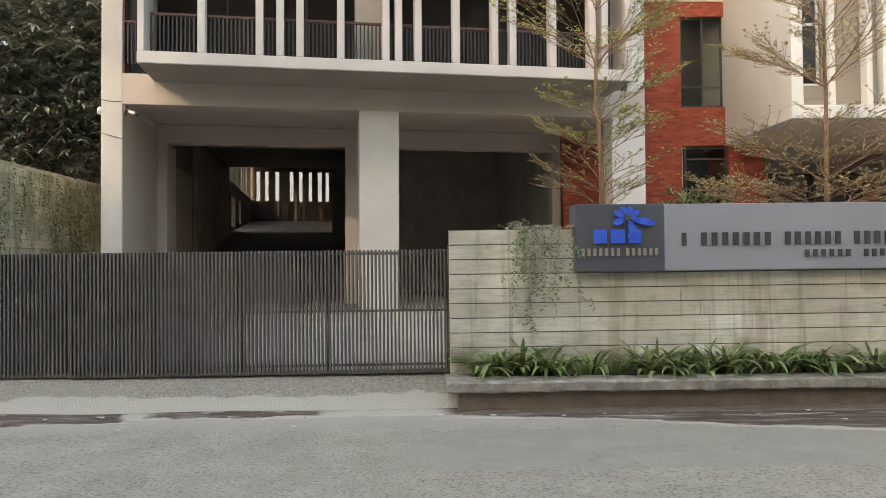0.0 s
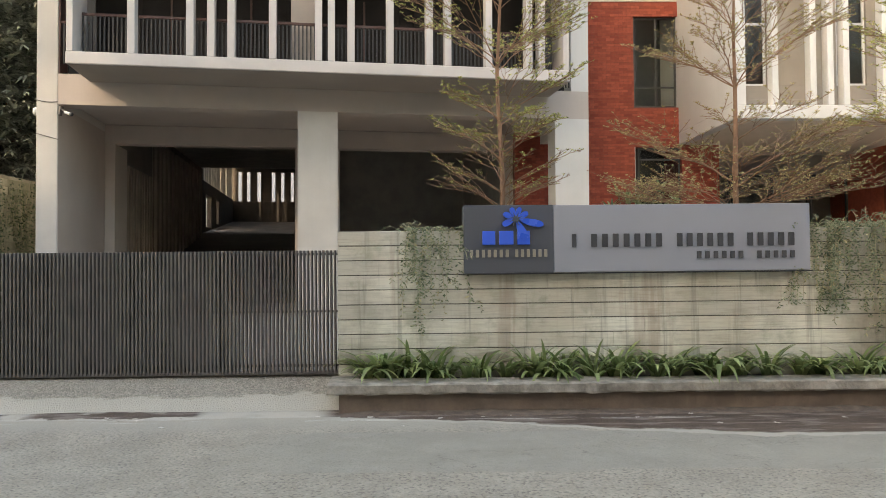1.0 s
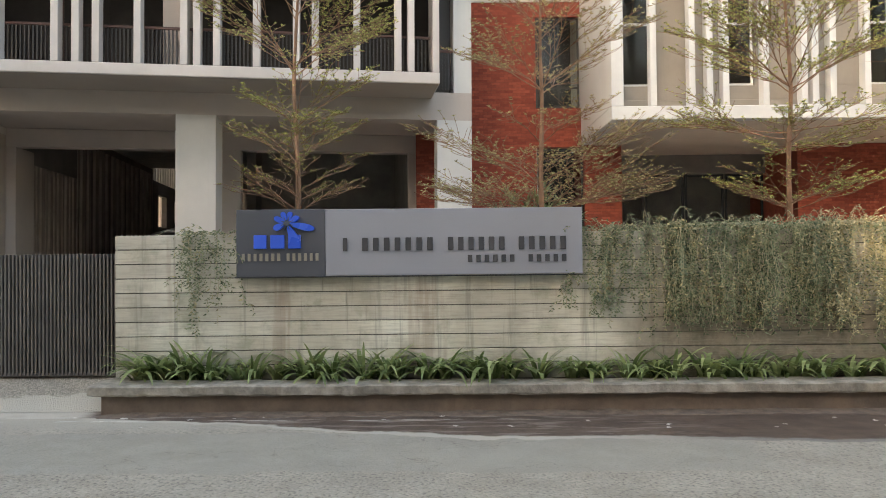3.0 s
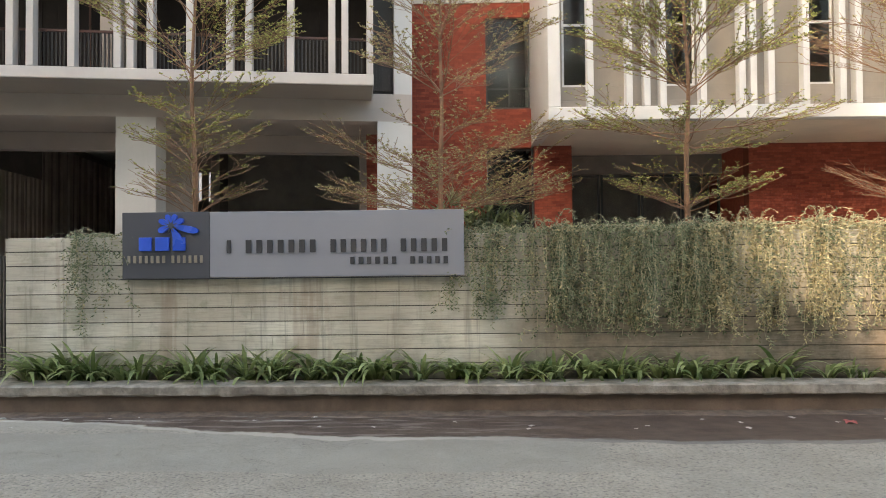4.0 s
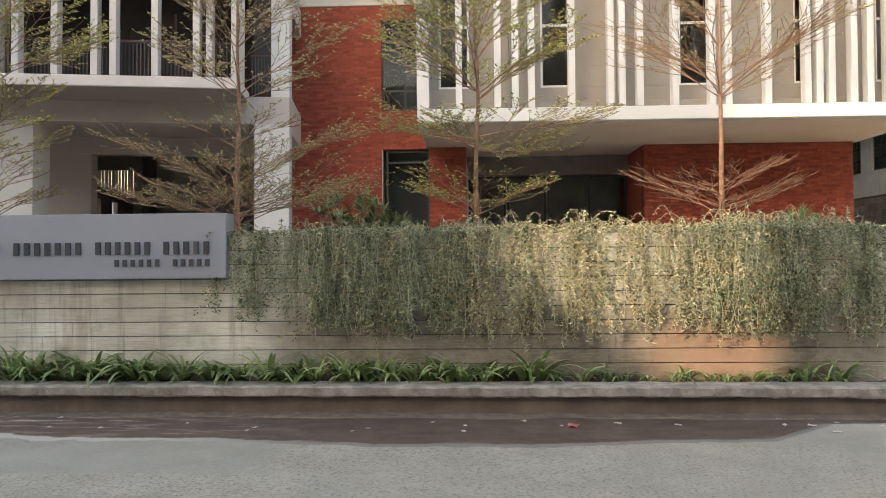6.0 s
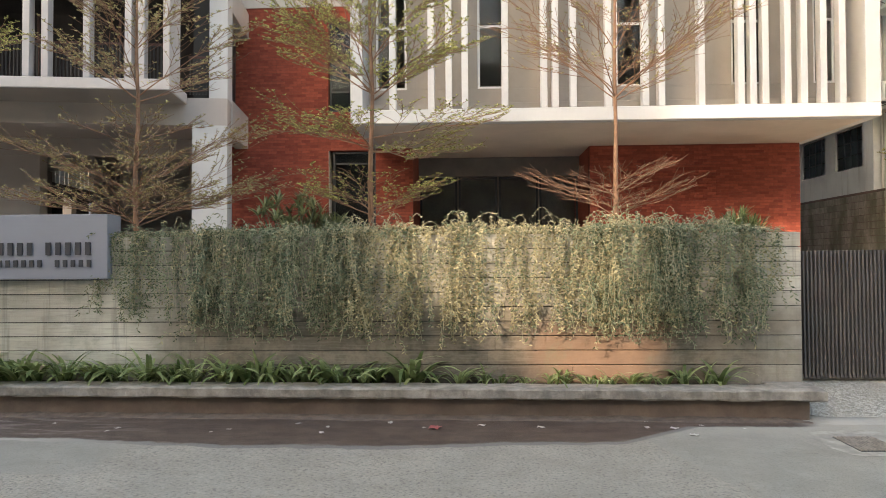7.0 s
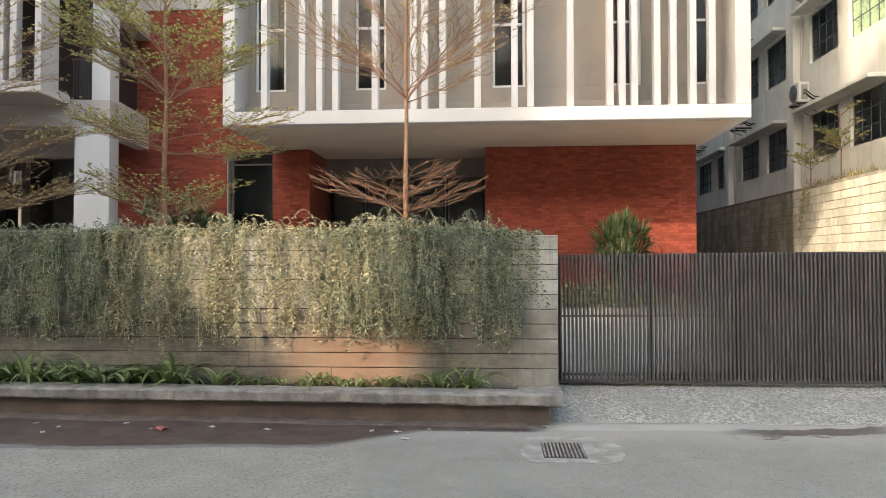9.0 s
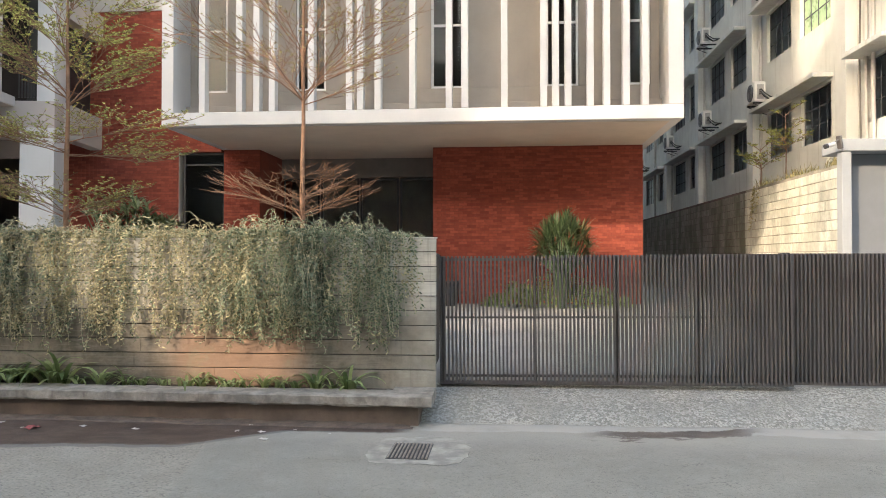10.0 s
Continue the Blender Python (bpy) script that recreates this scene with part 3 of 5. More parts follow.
for i in range(n):
    bank.f += [(5 * i + k, 5 * i + 5 + k, 5 * i + 6 + k, 5 * i + 1 + k) for k in range(4)]
tagged(part("silt_bank", bank, SILT), "ragged bank of dried brown silt along the planter foot", "silt", kind="stuff")


# ---- gates ----
def gate(x0, x1, y, posts, label, base=0.3, tilt=0.0, crest=2.16):
    g = thing("sliding_gate", label, "gate", pose(x0, y, base, 0, tilt, 0), group="gates")
    top = crest - base
    w = x1 - x0
    slat = Shape().box(-0.0135, 0.0135, 0, 0.1, 0.0, top - 0.015, 0.003).mesh("slat", METAL)
    n = int(w / 0.0555)
    for i in range(n):
        o = part("slat", slat, None, g)
        o.location = (0.02 + i * (w - 0.04) / (n - 1), 0, 0.015)
    for name, z0, z1, y0, y1 in (("bottom_rail", 0.0, 0.05, 0.02, 0.13), ("lower_rail", 0.10, 0.135, 0.08, 0.13), ("middle_rail", top - 0.9, top - 0.87, 0.08, 0.13), ("top_rail", top - 0.07, top - 0.03, 0.08, 0.13)):
        boxed(name, (0, w, y0, y1, z0, z1), METAL, g, 0.004)
    for px in posts:
        boxed("post", (px - x0 - 0.024, px - x0 + 0.024, 0.07, 0.135, 0.0, top), METAL, g, 0.004)
    return g


gate(-4.98, 0.46, 10.62, (-4.95, -3.78, -2.57, -1.30, 0.43), "dark brown steel sliding gate of closely set upright slats", 0.375)
gate(-8.8, -4.985, 10.66, (-8.75, -6.9, -5.03), "dark brown slatted steel gate leaf, closed", 0.385)
gate(16.68, 21.6, 10.62, (16.72, 18.05, 19.22, 20.35, 21.55), "dark slatted steel sliding gate beside the concrete wall", 0.305, -0.4, 2.145)
leaf = gate(21.52, 25.0, 10.78, (21.56, 23.3, 24.95), "dark slatted steel gate leaf with a thick end post", 0.335, 0.0, 2.185)
boxed("end_post", (-0.03, 0.07, -0.045, 0.13, 0.0, 1.855), BLACK, leaf, 0.006)

# ---- sign ----
sign = thing("sign_board", "long grey metal sign board in two tones on the wall", "sign", pose(2.17, 10.0, 1.815))
boxed("dark_panel", (0, 1.23, 0.0, 0.4, 0, 0.93), SIGNDARK, sign, 0.006, "charcoal square end panel")
boxed("grey_panel", (1.234, 4.8, 0.004, 0.4, 0.004, 0.926), SIGNGREY, sign, 0.006, "long plain grey panel")
boxed("ledge", (-0.02, 4.82, -0.014, 0.0, -0.012, 0.0), LETTER, sign, 0.003)


def bars(word_spans, z0, z1, material, depth, name, pitch):
    """Plain upright bars in place of lettering."""
    for a, b in word_spans:
        n = max(1, round((b - a) / pitch))
        w = (b - a) / n
        for i in range(n):
            boxed(name, (a + i * w + 0.24 * w, a + (i + 1) * w - 0.24 * w, -depth, -0.002, z0, z1), material, sign, 0.004)


bars(((1.455, 1.565), (1.71, 2.76), (2.90, 3.75), (3.88, 4.60)), 0.345, 0.525, LETTER, 0.03, "letter_bar", 0.152)
bars(((3.18, 3.88), (4.02, 4.60)), 0.175, 0.275, LETTER, 0.025, "small_letter_bar", 0.116)
bars(((0.06, 0.63), (0.68, 1.16)), 0.215, 0.32, GILT, 0.018, "brass_bar", 0.078)
for a, b in ((0.25, 0.425), (0.48, 0.675), (0.725, 0.9)):
    boxed("blue_block", (a, b, -0.045, -0.002, 0.385, 0.575), BLUE, sign, 0.006)


def petal(cx, cz, ang, length, wide, inner):
    s, n = Shape(), 14
    u, w = Vector((math.cos(ang), 0, math.sin(ang))), Vector((-math.sin(ang), 0, math.cos(ang)))
    ring = []
    for k in range(n):
        a = 2 * math.pi * k / n
        ring.append(Vector((cx, 0, cz)) + u * (inner + length * (0.5 - 0.5 * math.cos(a))) + w * (wide * 0.5 * math.sin(a) * (0.75 + 0.25 * -math.cos(a))))
    s.v = [tuple(p + Vector((0, -0.056, 0))) for p in ring] + [tuple(p + Vector((0, -0.002, 0))) for p in ring]
    s.f = [tuple(range(n)), tuple(range(n, 2 * n))[::-1]] + [(k, n + k, n + (k + 1) % n, (k + 1) % n) for k in range(n)]
    return s


for deg, ln, wd in ((28, 0.16, 0.1), (70, 0.14, 0.09), (112, 0.14, 0.09), (155, 0.16, 0.1), (203, 0.17, 0.11), (-12, 0.36, 0.125), (-64, 0.31, 0.15)):
    part("petal", petal(0.71, 0.735, radians(deg), ln, wd, 0.03), BLUE, sign)

star, n = Shape(), 16
for y in (-0.06, -0.003):
    star.v += [(0.71 + (0.105 if k % 2 == 0 else 0.03) * math.cos(k * math.pi / 8 + 0.4), y, 0.735 + (0.105 if k % 2 == 0 else 0.03) * math.sin(k * math.pi / 8 + 0.4)) for k in range(n)]
star.f = [tuple(range(n)), tuple(range(n, 2 * n))[::-1]] + [(k, n + k, n + (k + 1) % n, (k + 1) % n) for k in range(n)]
part("flower_centre", star, SIGNDARK, sign)

# ---- left wing, turned a little from the street ----
LW = pose(0, 17.595, 0, 0, 0.4, math.degrees(math.atan(0.13)))
left = thing("apartment_building", "pale plastered apartment wing with open ground floor and finned balcony", "building", LW)
boxed("side_wall", (-7.19, -6.74, 9.002, 19.0, 0.2, 6.998), OFFWHITE, left, 0.01)
boxed("column", (-7.19, -6.74, 0, 3.9, 0.2, 12), OFFWHITE, left, 0.012)
# thin sheet on the column's inner face; warm porch shade is its colour
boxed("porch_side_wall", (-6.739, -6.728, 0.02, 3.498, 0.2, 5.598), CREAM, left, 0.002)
boxed("pier", (-1.40, -0.46, 0, 0.95, 0.2, 5.6), OFFWHITE, left, 0)
boxed("column", (4.95, 5.83, 0, 0.62, 0.2, 5.6), WHITE, left, 0)
boxed("column", (5.37, 5.83, 0, 0.6, 6.3, 12), WHITE, left, 0)
# browner than the columns: the balcony's shade is put into this colour
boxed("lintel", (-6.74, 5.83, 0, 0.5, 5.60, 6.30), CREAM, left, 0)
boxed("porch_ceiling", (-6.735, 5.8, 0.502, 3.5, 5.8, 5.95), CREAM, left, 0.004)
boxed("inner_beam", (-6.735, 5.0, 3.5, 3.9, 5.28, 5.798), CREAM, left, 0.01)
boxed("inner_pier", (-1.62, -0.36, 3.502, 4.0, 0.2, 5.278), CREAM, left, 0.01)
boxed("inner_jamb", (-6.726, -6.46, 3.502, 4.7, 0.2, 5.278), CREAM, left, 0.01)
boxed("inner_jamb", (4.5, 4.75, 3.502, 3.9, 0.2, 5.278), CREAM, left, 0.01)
boxed("parking_ceiling", (-6.735, 5.0, 3.902, 18.6, 6.6, 6.75), PARKIN, left, 0.004)
boxed("parking_wall", (4.6, 5.8, 3.902, 11, 0.2, 6.59), PARKIN, left, 0.004)
boxed("parking_back_wall", (-0.58, 4.6, 10.8, 11, 0.2, 6.59), PARKIN, left, 0.004)
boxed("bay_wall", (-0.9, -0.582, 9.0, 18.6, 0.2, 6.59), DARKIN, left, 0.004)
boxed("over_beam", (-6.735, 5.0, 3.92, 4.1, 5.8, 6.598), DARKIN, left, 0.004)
# ramp rising to a deep, brighter hall at the back
def slope(name, u0, u1, v0, v1, z0, z1, material):
    s = Shape()
    s.v = [(u0, v0, z0), (u1, v0, z0), (u1, v1, z1), (u0, v1, z1), (u0, v0, 0.1), (u1, v0, 0.1), (u1, v1, 0.1), (u0, v1, 0.1)]
    s.f = [(0, 1, 2, 3), (4, 7, 6, 5), (0, 4, 5, 1), (1, 5, 6, 2), (2, 6, 7, 3), (3, 7, 4, 0)]
    return part(name, s, material, left)


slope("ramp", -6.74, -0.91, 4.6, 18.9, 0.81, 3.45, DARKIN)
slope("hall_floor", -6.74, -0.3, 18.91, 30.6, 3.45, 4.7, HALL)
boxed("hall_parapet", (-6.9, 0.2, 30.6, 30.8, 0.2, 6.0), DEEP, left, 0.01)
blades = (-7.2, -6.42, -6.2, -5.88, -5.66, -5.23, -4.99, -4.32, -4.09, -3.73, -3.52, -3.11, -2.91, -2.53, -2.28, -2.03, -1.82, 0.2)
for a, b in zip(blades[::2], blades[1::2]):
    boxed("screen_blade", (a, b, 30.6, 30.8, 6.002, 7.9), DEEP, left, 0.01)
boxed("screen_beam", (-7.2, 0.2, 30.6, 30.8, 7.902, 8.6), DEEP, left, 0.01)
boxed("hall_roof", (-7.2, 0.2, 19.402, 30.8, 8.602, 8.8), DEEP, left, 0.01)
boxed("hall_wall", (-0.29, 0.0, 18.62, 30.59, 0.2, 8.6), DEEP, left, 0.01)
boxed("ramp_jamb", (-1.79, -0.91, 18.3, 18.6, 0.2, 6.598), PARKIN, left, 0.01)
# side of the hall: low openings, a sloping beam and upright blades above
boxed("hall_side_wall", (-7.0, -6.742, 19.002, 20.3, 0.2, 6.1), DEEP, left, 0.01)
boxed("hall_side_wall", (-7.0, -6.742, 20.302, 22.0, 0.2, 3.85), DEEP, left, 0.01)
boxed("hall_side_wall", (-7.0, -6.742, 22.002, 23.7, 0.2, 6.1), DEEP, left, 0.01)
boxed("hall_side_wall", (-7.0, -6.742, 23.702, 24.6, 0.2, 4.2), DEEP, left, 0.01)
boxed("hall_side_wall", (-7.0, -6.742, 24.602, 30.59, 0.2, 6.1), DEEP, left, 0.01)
for a, b in ((20.302, 21.998), (23.702, 24.598)):
    boxed("opening_head", (-7.0, -6.742, a, b, 5.45, 6.098), DEEP, left, 0.01)
for i in range(22):
    v = 19.002 + i * 0.525
    boxed("side_blade", (-6.85, -6.76, v, v + (0.42, 0.36, 0.45, 0.4, 0.48)[i % 5], 6.102, 8.6), OFFWHITE, left, 0.01)
boxed("yard_wall", (-9.2, -7.25, 23.0, 23.2, 0.2, 6.4), CREAM, left, 0.01)
# pale block added for the sunlit top of the ramp jamb
boxed("meter_box", (-1.95, -1.795, 18.3, 18.6, 5.7, 6.4), CREAM, left, 0.01)
# dark sheet laid over the side wall in place of hall shade
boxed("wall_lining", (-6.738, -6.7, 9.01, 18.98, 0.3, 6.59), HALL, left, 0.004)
for i in range(14):
    boxed("side_slat", (-6.698, -6.6, 9.1 + i * 0.69, 9.1 + i * 0.69 + (0.34, 0.22, 0.4)[i % 3], 0.3, 6.3), DARKWOOD, left, 0.01)
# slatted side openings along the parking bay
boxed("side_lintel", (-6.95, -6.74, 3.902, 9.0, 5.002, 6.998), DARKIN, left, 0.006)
for i in range(15):
    boxed("side_slat", (-6.95, -6.74, 3.94 + i * 0.34, 3.94 + i * 0.34 + (0.22, 0.18, 0.26, 0.15)[i % 4], 0.2, 5.0), DARKWOOD, left, 0.01)

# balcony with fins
# thin sheet under the slab, darker and browner than the fin paint
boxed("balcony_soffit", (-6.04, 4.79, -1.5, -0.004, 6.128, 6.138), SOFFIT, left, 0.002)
boxed("balcony_slab", (-6.07, 4.82, -1.55, -0.004, 6.14, 6.40), FINPAINT, left, 0.015)
FINS = (-4.86, -3.67, -3.24, -2.82, -1.95, -0.97, -0.69, -0.26, 0.60, 1.48, 1.90, 2.84, 3.78, 4.08)
fin = Shape().box(0, 0.155, 0, 0.28, 6.402, 9.9, 0.008).mesh("fin", FINPAINT)
for u in FINS:
    o = part("fin", fin, None, left)
    o.location = (u, -1.545, 0)
boxed("end_panel", (-6.06, -5.93, -1.545, -0.62, 6.402, 9.9), FINPAINT, left, 0.008)
boxed("end_panel", (4.66, 4.81, -1.545, -0.62, 6.402, 9.9), FINPAINT, left, 0.008)
boxed("balcony_pier", (-1.52, -0.92, -0.75, -0.2, 6.402, 9.9), CREAM, left, 0.008)
boxed("balcony_ceiling", (-6.7, 5.36, -1.55, 2.2, 9.902, 10.2), OFFWHITE, left, 0.01)
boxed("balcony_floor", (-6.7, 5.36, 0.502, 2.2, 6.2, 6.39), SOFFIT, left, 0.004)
# black panels set in the slots where there is only shade
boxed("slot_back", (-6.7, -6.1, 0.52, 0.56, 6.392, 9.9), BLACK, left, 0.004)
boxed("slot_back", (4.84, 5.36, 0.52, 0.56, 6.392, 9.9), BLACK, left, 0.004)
# near-black wall and doors: the balcony's shade is in their colour
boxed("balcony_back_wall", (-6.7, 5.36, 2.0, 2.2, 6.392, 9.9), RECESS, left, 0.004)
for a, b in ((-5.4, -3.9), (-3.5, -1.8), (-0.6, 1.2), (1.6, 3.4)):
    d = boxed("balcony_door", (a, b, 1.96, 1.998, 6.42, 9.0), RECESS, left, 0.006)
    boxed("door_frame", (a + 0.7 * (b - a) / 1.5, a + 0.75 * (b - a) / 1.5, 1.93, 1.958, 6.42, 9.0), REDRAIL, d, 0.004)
boxed("handrail", (-5.92, 4.65, -1.02, -0.96, 7.33, 7.39), REDRAIL, left, 0.008)
boxed("side_handrail", (4.83, 5.36, 0.05, 0.1, 7.33, 7.39), REDRAIL, left, 0.006)
bal = Shape().box(-0.016, 0.016, -0.016, 0.016, 6.402, 7.33).mesh("baluster", BLACK)
for i in range(120):
    o = part("baluster", bal, None, left)
    o.location = (-5.9 + i * 0.0878, -0.99, 0)
boxed("side_handrail", (-6.7, -6.1, 0.05, 0.1, 7.47, 7.53), REDRAIL, left, 0.006)
for i in range(7):
    o = part("baluster", bal, None, left)
    o.location = (-6.64 + i * 0.083, 0.075, 0.14)
boxed("slot_reveal", (-6.738, -6.7, 0.02, 0.5, 6.302, 9.9), REDRAIL, left, 0.002)
for i in range(7):
    o = part("baluster", bal, None, left)
    o.location = (4.87 + i * 0.078, 0.075, 0)
# flank towards the brick tower
boxed("flank_beam", (5.45, 5.828, 0.622, 3.2, 5.45, 6.4), OFFWHITE, left, 0.01)
boxed("flank_beam", (5.45, 5.828, 0.602, 3.2, 8.75, 9.5), OFFWHITE, left, 0.01)
# black panel fills the flank opening in place of its shade
boxed("flank_back", (5.3, 5.44, 0.622, 3.2, 6.402, 8.748), BLACK, left, 0.004)
# unseen upper storeys, added to shade the brick tower and block sky
boxed("upper_wall", (-7.19, 5.83, 0.0, 9.0, 12.002, 22), OFFWHITE, left, 0.01)
boxed("roof", (-7.19, 5.29, 2.202, 19.4, 7.0, 7.2), SOFFIT, left, 0.004)


def security_camera(m, label):
    c = thing("security_camera", label, "camera", m)
    part("body", Shape().tube([(0, 0, 0), (0.17, 0, -0.02)], [0.035, 0.035], 12), WHITE, c, smooth=False)
    part("hood", Shape().tube([(0.15, 0, -0.018), (0.2, 0, -0.024)], [0.04, 0.04], 12), BLACK, c)
    part("bracket", Shape().tube([(0.03, 0, 0), (-0.03, 0, 0.03), (-0.09, 0, 0.05)], [0.014, 0.014, 0.02], 8), METAL, c)
    boxed("mount", (-0.13, -0.09, -0.05, 0.05, -0.1, 0.12), METAL, c, 0.006)
    return c


security_camera(LW @ pose(-6.58, -0.02, 5.42, 0, 12, -20), "small white security camera on a dark bracket at the beam corner")

lamp = thing("wall_lamp", "small round white lamp on the column side", "lamp", LW @ pose(-7.19, 0.12, 5.45))
part("globe", Shape().tube([(-0.05, 0, 0.09), (-0.06, 0, 0.05), (-0.065, 0, -0.05), (-0.05, 0, -0.09)], [0.02, 0.055, 0.055, 0.02], 14), PVC, lamp, smooth=True)
boxed("back_plate", (-0.02, 0.01, -0.06, 0.06, -0.1, 0.1), FRAME, lamp, 0.006)
# upper tube is a cable; the lower one is added for a crack
for z0, z1, sag in ((5.69, 5.66, 0.03), (4.93, 4.8, 0.0)):
    pts = [(-7.2 + 0.47 * k / 8, -0.012, z0 + (z1 - z0) * k / 8 - sag * math.sin(math.pi * k / 8)) for k in range(9)]
    o = tagged(part("cable", Shape().tube(pts, [0.008] * 9, 6), METAL), "thin dark line across the pale column, a cable above and a crack below", "cable")
    o.matrix_world = LW

# ---- right wing: brick tower, white finned box, brick wall ----
right = thing("apartment_building", "red brick and white apartment wing with a projecting finned box", "building")
BY = 21.3
tower = boxed("brick_wall", (4.3, 7.85, BY + 0.008, BY + 0.4, 0.2, 9.62), MORTAR, right, 0, "red brick tower wall")
boxed("brick_wall", (7.85, 9.17, BY + 0.008, BY + 0.4, 5.32, 6.48), MORTAR, right, 0)
boxed("brick_wall", (7.85, 9.17, BY + 0.008, BY + 0.4, 9.2, 9.62), MORTAR, right, 0)
boxed("brick_wall", (7.85, 9.25, BY + 0.008, BY + 0.4, 0.2, 1.2), MORTAR, right, 0)
boxed("brick_pier", (9.25, 10.35, BY + 0.008, 24.9, 0.2, 5.376), MORTAR, right, 0)
boxed("parapet_beam", (4.3, 9.17, BY - 0.02, BY + 0.5, 9.622, 10.4), OFFWHITE, right, 0.01)
# black backing carries the dark of the unlit tower
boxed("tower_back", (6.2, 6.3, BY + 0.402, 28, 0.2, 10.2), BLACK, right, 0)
boxed("tower_roof", (4.3, 9.2, BY + 0.402, 28, 10.2, 10.4), OFFWHITE, right, 0.01)


def window(x0, x1, z0, z1, y, parent, bars_x=(), bars_z=(), mat=None, w=0.05, inset=0.12):
    y0, y1 = y + inset, y + inset + 0.06
    f = part("window", Shape().ring(x0, x1, z0, z1, y0, y1, w), mat or FRAME, parent)
    for q in bars_x:
        boxed("mullion", (q - w / 2, q + w / 2, y0 + 0.002, y1 - 0.002, z0 + w, z1 - w), mat or FRAME, f, 0)
    for q in bars_z:
        boxed("transom", (x0 + w, x1 - w, y0 + 0.004, y1 - 0.004, q - w / 2, q + w / 2), mat or FRAME, f, 0)
    p = part("pane", Shape().box(x0 + w * 0.5, x1 - w * 0.5, y0 + 0.025, y0 + 0.033, z0 + w * 0.5, z1 - w * 0.5), GLASS, f)
    p.visible_shadow = False
    return f


window(7.87, 9.15, 6.5, 9.18, BY, right, (8.55,), (7.1,), BLACK)
window(7.97, 9.23, 1.22, 5.3, BY, right, (), (4.95,), BLACK)
# black board; the dark of the unlit rooms is put into it
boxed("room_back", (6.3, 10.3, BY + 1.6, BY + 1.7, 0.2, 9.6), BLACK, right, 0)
boxed("reveal", (7.851, 7.868, BY + 0.002, BY + 0.4, 1.2, 5.32), OFFWHITE, right, 0)

# finned box
box_floor = boxed("box_floor", (9.17, 21.77, 17.46, 25.5, 5.38, 5.71), WHITE, right, 0.015, "white projecting floor slab")
# sheet under the slab; warm bounce from the ground is put into its colour
boxed("soffit", (9.45, 21.5, 17.75, 24.9, 5.368, 5.379), BOXSOFFIT, right, 0.002)
boxed("box_side", (9.17, 9.47, 17.462, 24.0, 5.712, 12), WHITE, right, 0.012)
boxed("box_side", (21.42, 21.77, 17.462, 24.0, 5.712, 12), WHITE, right, 0.012)
# unseen upper storeys, added to shade the neighbour and block sky
boxed("box_roof", (9.172, 21.768, 17.462, 30.0, 12.002, 22), WHITE, right, 0.012)
boxed("box_roof", (9.472, 21.418, 17.462, 24.0, 10.4, 12), WHITE, right, 0.012)
FINX = (10.12, 11.06, 11.49, 11.88, 12.85, 13.79, 14.06, 14.49, 15.33, 16.21, 16.59, 17.53, 18.46, 18.74, 19.03, 19.55, 19.93, 20.38, 20.82)
fin = Shape().box(0, 0.155, 0, 0.26, 5.712, 10.398, 0.008).mesh("fin", WHITE)
for x in FINX:
    o = part("fin", fin, None, right)
    o.location = (x, 17.468, 0)
WINS = ((9.66, 10.46), (12.27, 13.06), (15.76, 16.58), (18.64, 19.45), (20.66, 21.2))
WY = 18.45
boxed("box_wall", (9.472, 21.418, WY, WY + 0.2, 5.712, 6.42), BOXBEIGE, right, 0.004)
boxed("box_wall", (9.472, 21.418, WY, WY + 0.2, 9.7, 10.398), BOXBEIGE, right, 0.004)
edges = [9.472] + [q for w in WINS for q in w] + [21.418]
for a, b in zip(edges[::2], edges[1::2]):
    boxed("box_wall", (a, b, WY, WY + 0.2, 6.422, 9.698), BOXBEIGE, right, 0.004)
boxed("ledge", (9.474, 21.416, WY - 0.28, WY - 0.002, 5.712, 6.0), BOXBEIGE, right, 0.01)
for a, b in WINS:
    window(a + 0.002, b - 0.002, 6.424, 9.696, WY, right, (), (8.03,), PVC, 0.06, 0.06)
boxed("room_back", (9.48, 21.4, 21.0, 21.1, 5.72, 10.3), DARKIN, right, 0)
boxed("brick_wall", (15.53, 21.53, BY + 0.008, BY + 0.4, 0.2, 5.366), MORTAR, right, 0, "red brick ground floor wall")
boxed("brick_return", (15.53, 15.9, BY + 0.4, 25.0, 0.2, 5.366), BRICK, right, 0)
boxed("brick_flank", (21.1, 21.53, BY + 0.4, 62, 0.2, 5.366), BRICK, right, 0)
# unseen flank, added high and deep to shade the neighbour's far wall
boxed("upper_flank", (21.1, 21.7, 24.002, 30, 5.37, 12), OFFWHITE, right, 0.01)
boxed("upper_flank", (21.1, 21.7, 30.002, 62, 5.37, 24), OFFWHITE, right, 0.01)
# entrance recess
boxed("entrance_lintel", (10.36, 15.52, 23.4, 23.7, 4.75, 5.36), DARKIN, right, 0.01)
boxed("entrance_back", (10.36, 15.52, 24.6, 24.8, 0.2, 5.36), HALL, right, 0)
for a, b in ((10.4, 11.6), (11.65, 12.9), (12.95, 14.2), (14.25, 15.48)):
    f = Shape()
    for q in ((a, a + 0.06, 0.28, 4.74), (b - 0.06, b, 0.28, 4.74)):
        f.box(q[0], q[1], 23.5, 23.58, q[2], q[3])
    for q in (0.28, 2.7, 4.66):
        f.box(a + 0.06, b - 0.06, 23.5, 23.58, q, q + 0.07)
    d = part("glass_door", f, BLACK, right)
    p = part("pane", Shape().box(a + 0.05, b - 0.05, 23.53, 23.54, 0.32, 4.7), GLASS, d)
    p.visible_shadow = False

